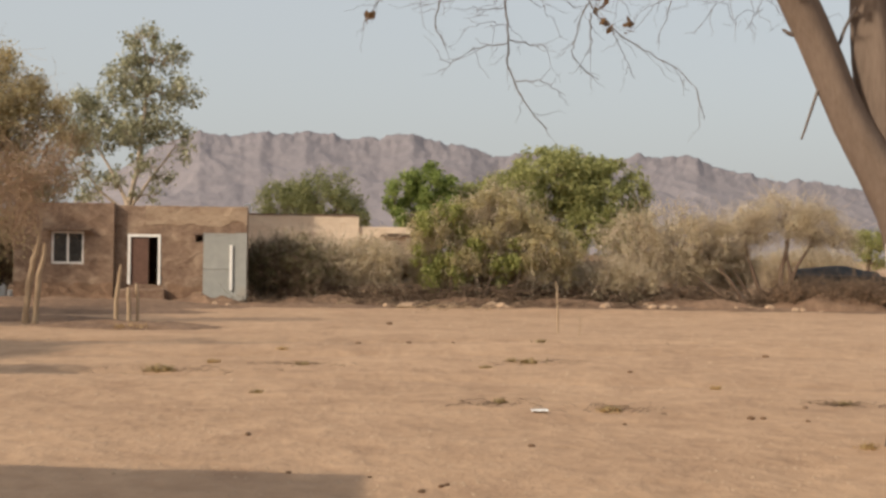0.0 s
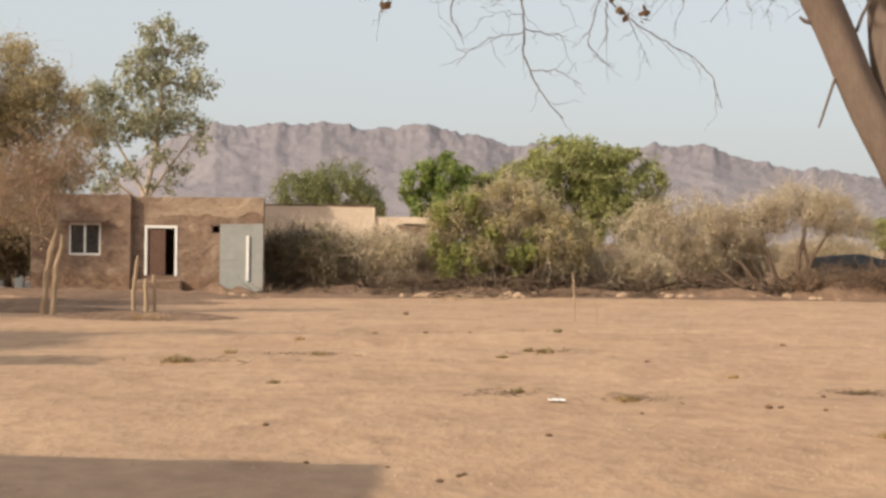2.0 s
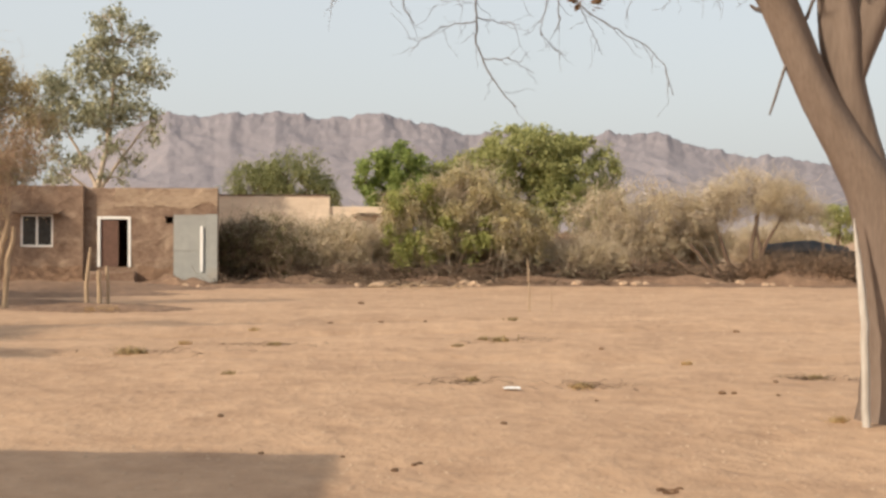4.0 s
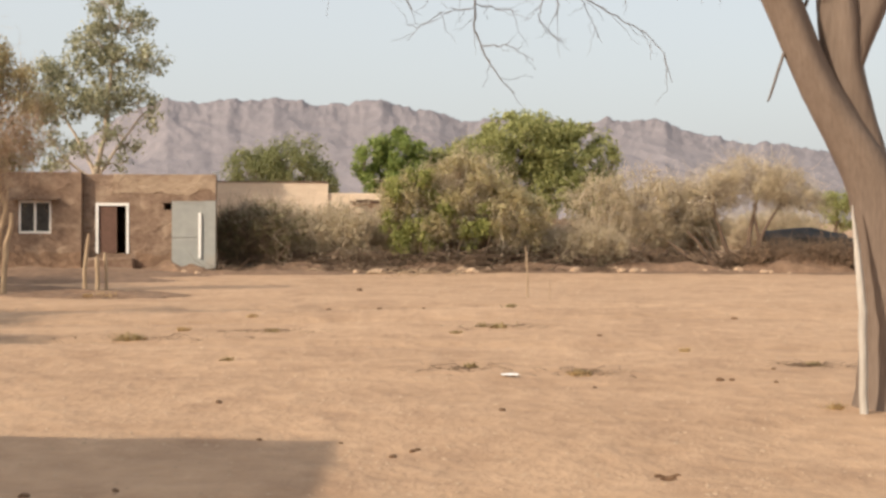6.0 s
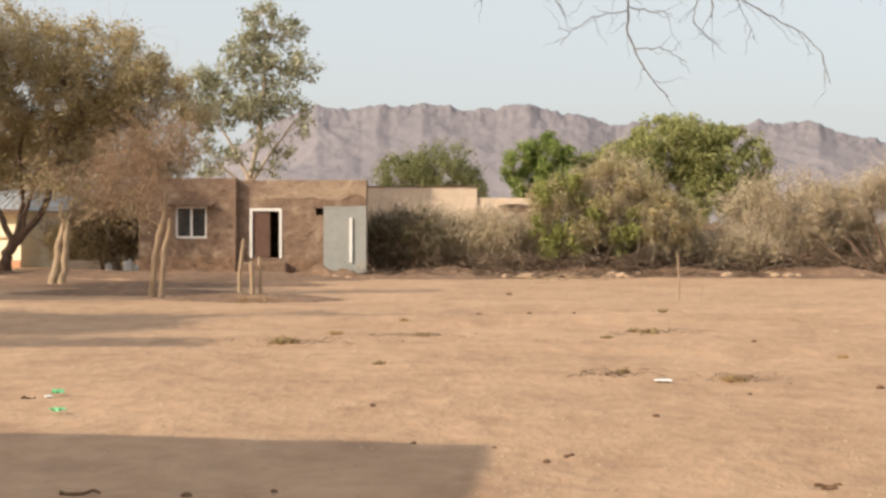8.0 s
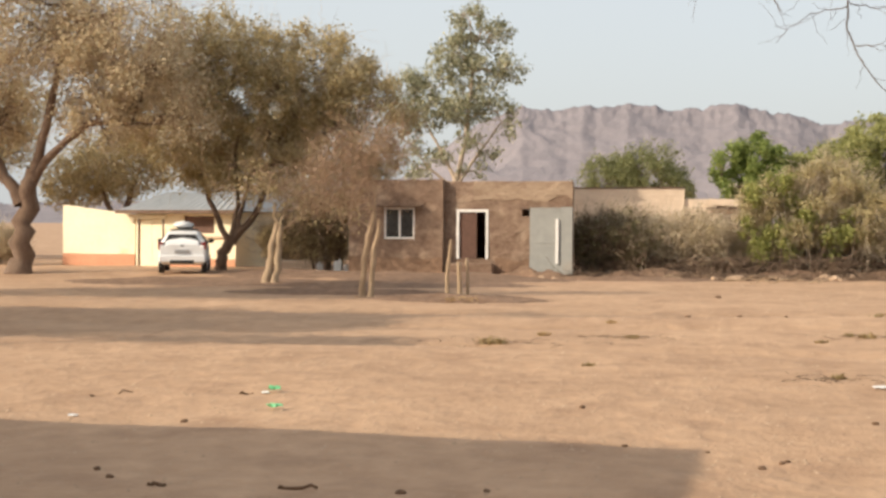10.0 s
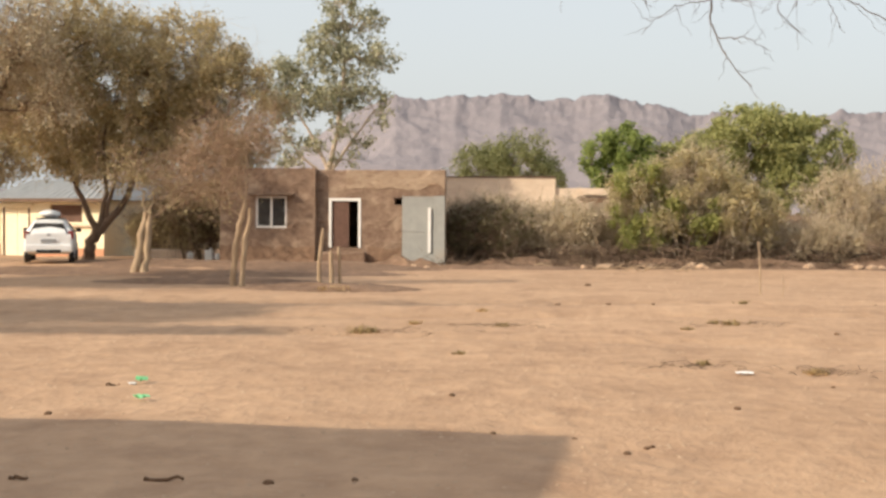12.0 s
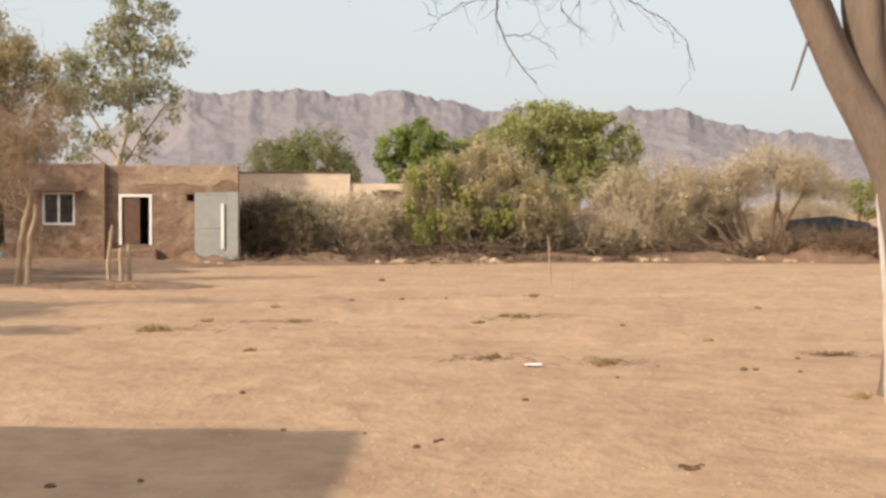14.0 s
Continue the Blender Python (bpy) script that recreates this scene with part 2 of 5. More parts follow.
def in_blobs(rng, blobs, n, shell=0.45):
    """n places spread over the given ellipsoids (x, y, z, rx, ry, rz), most of them towards the outside."""
    blobs = np.asarray(blobs, float)
    vol = blobs[:, 3] * blobs[:, 4] * blobs[:, 5]
    pick = rng.choice(len(blobs), n, p=vol / vol.sum())
    d = rng.normal(0, 1, (n, 3))
    d /= np.linalg.norm(d, axis=1)[:, None]
    r = rng.uniform(shell ** 3, 1, n) ** (1 / 3)
    return blobs[pick, :3] + d * r[:, None] * blobs[pick, 3:], pick


def plant(name, at, label, category, stems, blobs, seed, clumps=150, each=60, spread=0.25, size=0.09, droop=0.3, narrow=0.5,
          leaves=None, bark=None, twig=None, twigs=0, twig_len=0.5, twig_r=0.006, limb_r=0.05, shell=0.45, sides=7, group="", crown_name="crown", hang=0.0):
    """A tree or bush: stems (each a list of x, y, z, radius), limbs that reach into the crown, twigs and leaves."""
    rng = np.random.default_rng(seed)
    top = root(name, at, label, category, group)
    ends = []
    for s in stems:
        s = np.asarray(s, float)
        k = max(6, 3 * len(s))
        t = np.linspace(0, len(s) - 1, k)
        p = np.stack([np.interp(t, np.arange(len(s)), s[:, j]) for j in range(4)], 1)
        p[1:-1, :3] += rng.normal(0, 0.25, (k - 2, 3)) * p[1:-1, 3:4]
        p[0, 2] -= 0.05
        p[0, 3] *= 1.25
        tb = Tubes(sides + 2)
        tb.add(p[:, :3], p[:, 3])
        tb.make("trunk", bark, top)
        ends.append(p[k // 2:, :])
    ends = np.concatenate(ends)
    centres, pick = in_blobs(rng, blobs, clumps, shell)
    limbs, nodes = Tubes(sides), []
    for b in blobs:
        b = np.asarray(b, float)
        d = np.linalg.norm(ends[:, :3] - b[:3], axis=1)
        near = ends[np.argmin(d + rng.uniform(0, 0.3, len(d)))]
        w = bend(rng, near[:3], b[:3] + rng.normal(0, 0.2, 3) * b[3:], 7, 0.06, 0.05)
        rr = np.linspace(min(near[3] * 0.8, limb_r), limb_r * 0.3, 7)
        limbs.add(w, rr)
        nodes += [np.r_[w[i], rr[i]] for i in range(2, 7)]
    nodes = np.array(nodes)
    for c in centres[::2]:
        d = np.linalg.norm(nodes[:, :3] - c, axis=1)
        nn = nodes[np.argmin(d)]
        limbs.add(bend(rng, nn[:3], c, 5, 0.05, 0.07), np.linspace(min(nn[3] * 0.6, limb_r * 0.4), 0.008, 5))
    limbs.make("branchwork", bark, top)
    if twigs:
        tw = Tubes(3)
        base = centres[rng.integers(0, len(centres), twigs)] + rng.normal(0, 1, (twigs, 3)) * np.asarray(spread)
        d = rng.normal(0, 1, (twigs, 3))
        d[:, 2] += 0.35 - hang
        d /= np.linalg.norm(d, axis=1)[:, None]
        ln = twig_len * rng.uniform(0.5, 1.5, twigs)
        for i in range(twigs):
            mid = base[i] + d[i] * ln[i] * 0.5 + rng.normal(0, 0.06, 3) * ln[i]
            tw.add([base[i], mid, base[i] + d[i] * ln[i] - np.array([0, 0, 0.3 * hang * ln[i]])], [twig_r, twig_r * 0.8, twig_r * 0.35])
        tagged(tw.make("twig_mass", twig or bark, top, smooth=False), kind="stuff")
    if leaves:
        v, f = leaf_cloud(rng, centres, each, spread, size, droop, narrow)
        keep = v.reshape(-1, 4, 3)[:, :, 2].min(1) > 0.05
        v = v.reshape(-1, 4, 3)[keep].reshape(-1, 3)
        mesh_object(crown_name, v, np.arange(len(v)).reshape(-1, 4), leaves, top)
    return top


# ---------------------------------------------------------------- ground
def ground_height(x, y):
    h = 0.05 * math.sin(0.31 * x + 0.4) * math.sin(0.27 * y + 1.0) + 0.035 * noise.noise((x * 0.45, y * 0.45, 0)) + 0.015 * noise.noise((x * 1.6, y * 1.6, 3)) + 0.024 * noise.noise((x * 2.6, y * 2.2, 9))
    fade = min(1.0, max(0.0, (y - 4) / 6)) * min(1.0, max(0.0, (90 - y) / 30))
    ruts = -0.05 * math.exp(-((y - 24 - 0.12 * x) / 0.35) ** 2) - 0.05 * math.exp(-((y - 27.5 - 0.10 * x) / 0.4) ** 2) + 0.04 * math.exp(-((y - 25.6 - 0.11 * x) / 0.7) ** 2) - 0.04 * math.exp(-((y - 19.2 + 0.05 * x) / 0.4) ** 2)
    ridge = ruts * fade + 0.10 * math.exp(-((y - 41.0 + 0.1 * x) / 1.6) ** 2) * (1 if x < -9 else max(0.0, 1 - (x + 9) / 3))
    return h * fade * 0.7 + ridge


def build_ground():
    ys = np.concatenate([np.linspace(-4000, -60, 12), np.linspace(-40, 4, 12), np.linspace(4.3, 60, 280), np.geomspace(61, 4200, 40)])
    xs = np.concatenate([np.linspace(-4000, -60, 12), np.linspace(-44, -12, 90), np.linspace(-11.7, 11.7, 160), np.linspace(12, 32, 60), np.linspace(40, 4000, 12)])
    v = [(x, y, ground_height(x, y) if -44 < x < 32 and 0 < y < 95 else 0.0) for y in ys for x in xs]
    w = len(xs)
    i, j = np.meshgrid(np.arange(len(ys) - 1), np.arange(w - 1), indexing="ij")
    a = i * w + j
    f = np.stack([a, a + 1, a + w + 1, a + w], -1).reshape(-1, 4)
    return tagged(mesh_object("ground", v, f, M_SAND, smooth=True), "bare sandy ground with faint ruts and clods", "ground", kind="structure")


ground = build_ground()


def build_mountains():
    """A long bare range with a broken crest, falling away to both sides."""
    rng = np.random.default_rng(5)
    bearing = [-32, -20, -14, -11.2, -9.9, -9.3, -8.8, -7.6, -7.0, -6.5, -5.3, -4.6, -3.6, -2.5, -1.9, -1.2, -0.5, 1.0, 2.1, 3.1, 4.4, 6.6, 7.2, 9.6, 9.9, 10.8, 12.5, 13.3, 15.8, 20, 26]
    crest = [30, 50, 90, 199, 228, 242, 236, 235, 245, 240, 246, 240, 233, 234, 242, 245, 232, 220, 199, 210, 208, 199, 205, 203, 193, 178, 157, 160, 137, 80, 20]
    cols, rows_n = 900, 60
    west, wide = -32, 56
    v = []
    for r in range(rows_n):
        s = r / (rows_n - 1)
        for c in range(cols):
            az = west + wide * c / (cols - 1)
            top = np.interp(az, bearing, crest)
            jag = 5.5 * noise.fractal((az * 1.9 + 0.37, 9 * s, 0.73), 0.55, 2.2, 6) - 3 * abs(noise.noise((az * 1.9, 6 * s, 4.1))) + 2
            dist = 2450 + 600 * s
            x, y = dist * math.sin(radians(az)), dist * math.cos(radians(az))
            wx, wy = x + 70 * noise.noise((x / 240, dist / 200, 1)), dist + 60 * noise.noise((x / 200, dist / 240, 5))
            rib = noise.fractal((wx / 150 + 0.5 * wy / 150, wy / 190, 2), 0.8, 2.1, 6)
            gully = abs(noise.noise((wx / 170 + wy / 150, wy / 160, 7))) + 0.5 * abs(noise.noise((wx / 80 - wy / 90, wy / 90, 3)))
            h = (top + jag * s ** 3) * dist / 3050 * (s ** 0.75) + (1 - s) * s * (30 * rib - 60 * gully + 18 * noise.noise((wx / 48 + wy / 60, wy / 70, 4)) + 8 * noise.noise((wx / 21 + wy / 30, wy / 34, 8)))
            if s == 1:
                h = (top + jag)
            v.append((x, y, max(-2, h)))
    for c in range(cols):
        az = west + wide * c / (cols - 1)
        v.append((3300 * math.sin(radians(az)), 3300 * math.cos(radians(az)), -5))
    i, j = np.meshgrid(np.arange(rows_n), np.arange(cols - 1), indexing="ij")
    a = i * cols + j
    f = np.stack([a, a + 1, a + cols + 1, a + cols], -1).reshape(-1, 4)
    return tagged(mesh_object("mountain_range", v, f, M_ROCKFACE), "distant bare purplish grey rocky mountain range", "mountain", kind="structure")


mountains = build_mountains()

# ---------------------------------------------------------------- buildings
def wall_panel(name, x0, x1, z1, holes, thick, mat, parent, at, turn=0.0, jag=0.03, rough=0.012, z0=-0.15, seed=0, step=0.16):
    """A hand-built wall along x with openings cut through it, an uneven face and a worn top edge."""
    cuts_x = sorted({x0, x1, *[h[0] for h in holes], *[h[1] for h in holes]})
    cuts_z = sorted({z0, z1, *[h[2] for h in holes], *[h[3] for h in holes]})

    def fill(c):
        out = []
        for a, b in zip(c, c[1:]):
            out += list(np.linspace(a, b, max(1, round((b - a) / step)) + 1)[:-1])
        return out + [c[-1]]
    xs, zs = fill(cuts_x), fill(cuts_z)
    nx, nz = len(xs), len(zs)
    v, f = [], []
    for side in (0, 1):
        for k, z in enumerate(zs):
            for i, x in enumerate(xs):
                bump = rough * noise.noise((x * 2.1 + seed, z * 2.1, side * 9.0)) + 0.5 * rough * noise.noise((x * 6 + seed, z * 6, side * 5.0))
                zz = z + (jag * (noise.noise((x * 1.3 + seed, 3, 0)) + 0.6 * noise.noise((x * 5 + seed, 7, 0))) if k == nz - 1 else 0)
                v.append((x, bump if side == 0 else thick + bump, zz))
    solid = np.ones((nz - 1, nx - 1), bool)
    for k in range(nz - 1):
        for i in range(nx - 1):
            cx, cz = (xs[i] + xs[i + 1]) / 2, (zs[k] + zs[k + 1]) / 2
            solid[k, i] = not any(h[0] < cx < h[1] and h[2] < cz < h[3] for h in holes)
    n = nx * nz
    ok = lambda k, i: 0 <= k < nz - 1 and 0 <= i < nx - 1 and solid[k, i]
    for k in range(nz - 1):
        for i in range(nx - 1):
            if not solid[k, i]:
                continue
            a, b, c, d = k * nx + i, k * nx + i + 1, (k + 1) * nx + i + 1, (k + 1) * nx + i
            f += [(a, b, c, d), (a + n, d + n, c + n, b + n)]
            if not ok(k - 1, i):
                f.append((a, a + n, b + n, b))
            if not ok(k + 1, i):
                f.append((d, c, c + n, d + n))
            if not ok(k, i - 1):
                f.append((a, d, d + n, a + n))
            if not ok(k, i + 1):
                f.append((b, b + n, c + n, c))
    ob = mesh_object(name, v, f, mat, parent)
    ob.matrix_basis = pose(*at, 0, 0, turn)
    return ob


def window_in(parent, x0, x1, z0, z1, y):
    """A white two-light window with dark dusty panes, set into the wall."""
    bm = bmesh.new()
    w = 0.06
    box(bm, x0, x0 + w, y, y + 0.07, z0, z1)
    box(bm, x1 - w, x1, y, y + 0.07, z0, z1)
    box(bm, x0 + w, x1 - w, y, y + 0.07, z0, z0 + w)
    box(bm, x0 + w, x1 - w, y, y + 0.07, z1 - w, z1)
    m = (x0 + x1) / 2
    box(bm, m - w / 2, m + w / 2, y + 0.003, y + 0.067, z0 + w, z1 - w)
    fr = part("window", bm, M_WHITE, parent, "white two-light window frame")
    for a, b in ((x0 + w, m - w / 2), (m + w / 2, x1 - w)):
        part("pane", a_box(a, b, y + 0.03, y + 0.036, z0 + w, z1 - w), M_GLASS, fr, "dark dusty glass pane")
        for k in (1, 2, 3):
            zz = z0 + w + (z1 - z0 - 2 * w) * k / 4
            part("window_bar", a_box(a, b, y + 0.01, y + 0.022, zz - 0.008, zz + 0.008), M_BLACK, fr)
    return fr


def build_house():
    h = root("house", (-8.0, 45.0, 0.0), "low unfinished mud brick house with flat parapet and white framed door", "house")
    wall_panel("wall", -1.9, 2.1, 2.92, [(-1.48, -0.49, 0.55, 2.06), (0.55, 0.78, 1.86, 2.06), (0.95, 1.95, -0.15, 2.0)], 0.3, M_MUD, h, (0, 0, 0), seed=1, rough=0.03)
    wall_panel("wall", -4.85, -1.86, 2.97, [(-3.72, -2.75, 1.14, 2.11)], 0.3, M_MUD, h, (0, -0.26, 0), seed=11, rough=0.03)
    wall_panel("wall", 0, 5.2, 2.9, [], 0.3, M_MUD, h, (2.08, 0.303, 0), 99, seed=31)
    wall_panel("wall", 0, 5.4, 2.9, [], 0.3, M_MUD, h, (-4.3, 0.045, 0), 90, seed=41)
    wall_panel("wall", -4.6, 1.28, 2.9, [], 0.3, M_MUD, h, (0, 5.47, 0), seed=51)
    part("roof", a_box(-4.3, 0.95, 0.303, 5.46, 2.5, 2.64), M_MUD, h)
    top = wall_panel("parapet", -0.95, 2.1, 2.925, [], 0.05, M_MUD_TOP, h, (0, -0.012, 0), seed=1, rough=0.03, z0=2.36, jag=0.02)
    for v in top.data.vertices:
        if v.co.z < 2.37:
            v.co.z += 0.16 * noise.noise((v.co.x * 1.4, 2, 5)) + 0.07 * noise.noise((v.co.x * 5, 6, 1))
    for a, b, y, k in ((-4.85, -1.863, -0.272, 11), (-0.28, 0.78, -0.012, 1)):
        base = wall_panel("eroded_base", a, b, 0.56, [], 0.06, M_SOIL_SHADE, h, (0, y, 0), seed=k, rough=0.03, jag=0.16)
        base["label"] = "dark reddish eroded wall base"
    top["label"] = "paler mud brick parapet"
    part("lintel", a_box(-3.9, -2.5, -0.5, -0.2, 2.13, 2.19, bevel=0.012), M_BARK, h, "dark wooden lintel shading the window")
    part("lintel", a_box(0.48, 0.8, -0.07, 0.2, 2.06, 2.12, bevel=0.01), M_BARK, h)
    window_in(h, -3.72, -2.75, 1.14, 2.11, -0.22)
    # door
    d = bmesh.new()
    box(d, -1.48, -1.40, -0.025, 0.12, 0.55, 2.06)
    box(d, -0.57, -0.49, -0.025, 0.12, 0.55, 2.06)
    box(d, -1.40, -0.57, -0.022, 0.117, 1.98, 2.06)
    fr = part("door", d, M_WHITE, h, "white painted door frame with a half open brown door")
    part("door_leaf", a_box(-1.398, -0.86, 0.03, 0.07, 0.56, 1.975), M_DOOR, fr, "rust brown door leaf")
    part("threshold", a_box(-1.75, -0.3, -0.35, -0.02, -0.1, 0.42, bevel=0.05), M_MUD, h, "worn mud step below the door")
    # sheet metal gate
    g = bmesh.new()
    box(g, 0.80, 1.76, -0.06, -0.03, 0.05, 2.12)
    for z in (0.08, 1.05, 2.06):
        box(g, 0.80, 1.76, -0.075, -0.061, z, z + 0.04)
    gate = part("gate", g, M_GREY_SHEET, h, "grey painted sheet metal gate, closed")
    part("gate_leaf", a_box(1.765, 2.11, -0.085, -0.05, -0.08, 2.14, bevel=0.006), M_GREY_SHEET, gate)
    part("gate_post", a_box(1.60, 1.69, -0.13, -0.078, 0.42, 1.78, bevel=0.01), M_WHITE, gate, "white upright gate bar")
    return h


house = build_house()


def build_pale_wall():
    w = root("mud_wall", (-5.0, 58.0, 0.0), "pale mud rendered compound wall behind the house", "wall")
    wall_panel("wall", -2.9, 1.72, 3.02, [], 0.35, M_MUD_PALE, w, (0, 0, 0), seed=61)
    wall_panel("wall", 1.723, 3.8, 2.62, [], 0.35, M_MUD_PALE, w, (0, 0.1, 0), seed=71)
    part("coping", a_box(-2.9, 1.72, -0.05, 0.4, 3.03, 3.075, bevel=0.01), M_BARK, w, "dark weathered top course")
    part("roof_sheet", a_box(2.75, 3.9, -0.5, 0.09, 2.36, 2.58, bevel=0.02), M_MUD_PALE, w, "pale sheet over a lean-to")
    part("beam", a_box(2.6, 4.0, -0.42, 0.085, 2.22, 2.315), M_BARK, w)
    part("post", a_box(-2.75, -2.5, 0.05, 0.3, 3.0, 3.42, bevel=0.02), M_WHITE, w, "white post on the wall")
    tagged(w, kind="structure")
    b = root("low_mud_wall", (2.5, 55.0, 0.0), "low crumbling brown mud wall behind thorn bushes", "wall")
    wall_panel("wall", 0, 7.5, 1.65, [], 0.35, M_MUD, b, (0, 0, 0), jag=0.14, seed=81)
    tagged(b, kind="structure")


build_pale_wall()


def build_yellow_compound():
    c = root("yellow_house", (-22.0, 51.6, 0.0), "sunlit yellow limewashed house with rusty edged zinc roof", "house", turn=-16)
    # garden wall
    gw = root("yellow_wall", (-26.3, 52.42, 0.0), "yellow limewashed compound wall with a reddish plinth", "wall")
    w = wall_panel("wall", 0, 3.2, 2.25, [], 0.25, M_YELLOW, gw, (0, 0, 0), turn=-9, jag=0.03, seed=91)
    for v in w.data.vertices:
        v.co.z *= 1 - 0.05 * v.co.x
    wall_panel("plinth", 0, 3.2, 0.42, [], 0.03, M_PINK, gw, (0.0, -0.036, 0), turn=-9, jag=0.015, seed=95)
    tagged(gw, kind="structure")
    wall_panel("wall", -1.15, 3.4, 2.0, [(-1.0, 0.15, -0.15, 1.72), (1.06, 2.45, 1.22, 1.84)], 0.25, M_YELLOW, c, (0, 0, 0), jag=0.0, seed=101)
    wall_panel("plinth", 0.2, 3.4, 0.3, [], 0.03, M_PINK, c, (0, -0.034, 0), jag=0.015, seed=105)
    wall_panel("wall", 0, 4.0, 2.0, [], 0.25, M_YELLOW, c, (3.4, 0.25, 0), 90, jag=0.0, seed=111)
    wall_panel("wall", 0, 4.0, 2.0, [], 0.25, M_YELLOW, c, (-0.9, 0.25, 0), 90, jag=0.0, seed=121)
    wall_panel("wall", -1.15, 3.4, 2.0, [], 0.25, M_YELLOW, c, (0, 4.3, 0), jag=0.0, seed=131)
    # roof: low hipped, with ribs
    bm = bmesh.new()
    v = [bm.verts.new(p) for p in ((-1.7, -0.5, 2.02), (3.8, -0.5, 2.02), (3.8, 4.9, 2.02), (-1.7, 4.9, 2.02), (-0.9, 1.4, 2.75), (2.9, 1.4, 2.75), (2.9, 3.0, 2.75), (-0.9, 3.0, 2.75))]
    for q in ((0, 1, 5, 4), (1, 2, 6, 5), (2, 3, 7, 6), (3, 0, 4, 7), (4, 5, 6, 7), (3, 2, 1, 0)):
        bm.faces.new([v[i] for i in q])
    roof = part("roof", bm, M_ROOF, c, "weathered grey zinc sheet roof")
    ribs = bmesh.new()
    for i in range(18):
        x0 = -1.55 + i * 0.3
        t = (x0 + 1.7) / 5.5
        xt = -0.9 + t * 3.8
        a = [ribs.verts.new(p) for p in ((x0, -0.5, 2.03), (x0 + 0.05, -0.5, 2.06), (xt + 0.05, 1.4, 2.79), (xt, 1.4, 2.76))]
        ribs.faces.new(a)
        b = [ribs.verts.new(p) for p in ((x0 + 0.05, -0.5, 2.06), (x0 + 0.1, -0.5, 2.03), (xt + 0.1, 1.4, 2.76), (xt + 0.05, 1.4, 2.79))]
        ribs.faces.new(b)
    part("roof_rib", ribs, M_ROOF, roof)
    part("fascia", a_box(-1.72, 3.82, -0.53, -0.5, 1.93, 2.06, bevel=0.008), M_BARK, c, "dark brown eaves board")
    part("lintel", a_box(-1.15, 0.3, -0.06, -0.003, 1.74, 1.86), M_YELLOW, c)
    dl = bmesh.new()
    box(dl, -1.0, -0.42, 0.02, 0.06, 0.0, 1.7)
    box(dl, -0.40, 0.15, 0.02, 0.06, 0.0, 1.7)
    door = part("door", dl, M_YELLOW, c, "cream painted double door")
    for x in (-1.04, 0.11):
        part("door_post", a_box(x, x + 0.045, -0.03, 0.055, -0.05, 1.72), M_DOOR, door, "dark brown door post")
    part("shutter", a_box(1.06, 2.45, 0.1, 0.13, 1.22, 1.84), M_DOOR, c, "dark brown window shutter")
    part("ledge", a_box(0.9, 3.4, -0.12, -0.003, 1.06, 1.15, bevel=0.02), M_MUD_PALE, c, "brown plastered ledge under the window")
    bench = root("mud_bench", (-15.6, 48.2, 0.0), "low grey mud bench under the trees", "bench")
    part("seat", a_box(-1.1, 1.1, -0.25, 0.25, -0.05, 0.36, bevel=0.06), M_MUD_PALE, bench)


build_yellow_compound()


def build_shade_building():
    """The house beside the camera; its shadow lies across the foreground."""
    b = root("neighbour_house", (-6.93, 6.03, 0.0), "plain mud walled house standing beside the open ground", "house")
    wall_panel("wall", -12, 0, 4.5, [], 0.4, M_MUD_PALE, b, (0, 0, 0), turn=0, jag=0.02, seed=141, step=0.5)
    wall_panel("wall", -18, -0.003, 4.5, [], 0.4, M_MUD_PALE, b, (0, 0, 0), turn=90, jag=0.02, seed=151, step=0.5)
    wall_panel("wall", -18, -0.003, 4.5, [], 0.4, M_MUD_PALE, b, (-11.6, 0, 0), turn=90, jag=0.02, seed=161, step=0.5)
    wall_panel("wall", -12, 0, 4.5, [], 0.4, M_MUD_PALE, b, (0, -18.4, 0), turn=0, jag=0.02, seed=171, step=0.5)
    part("roof", a_box(-11.6, -0.41, -18, -0.01, 4.2, 4.35), M_MUD_PALE, b)


build_shade_building()


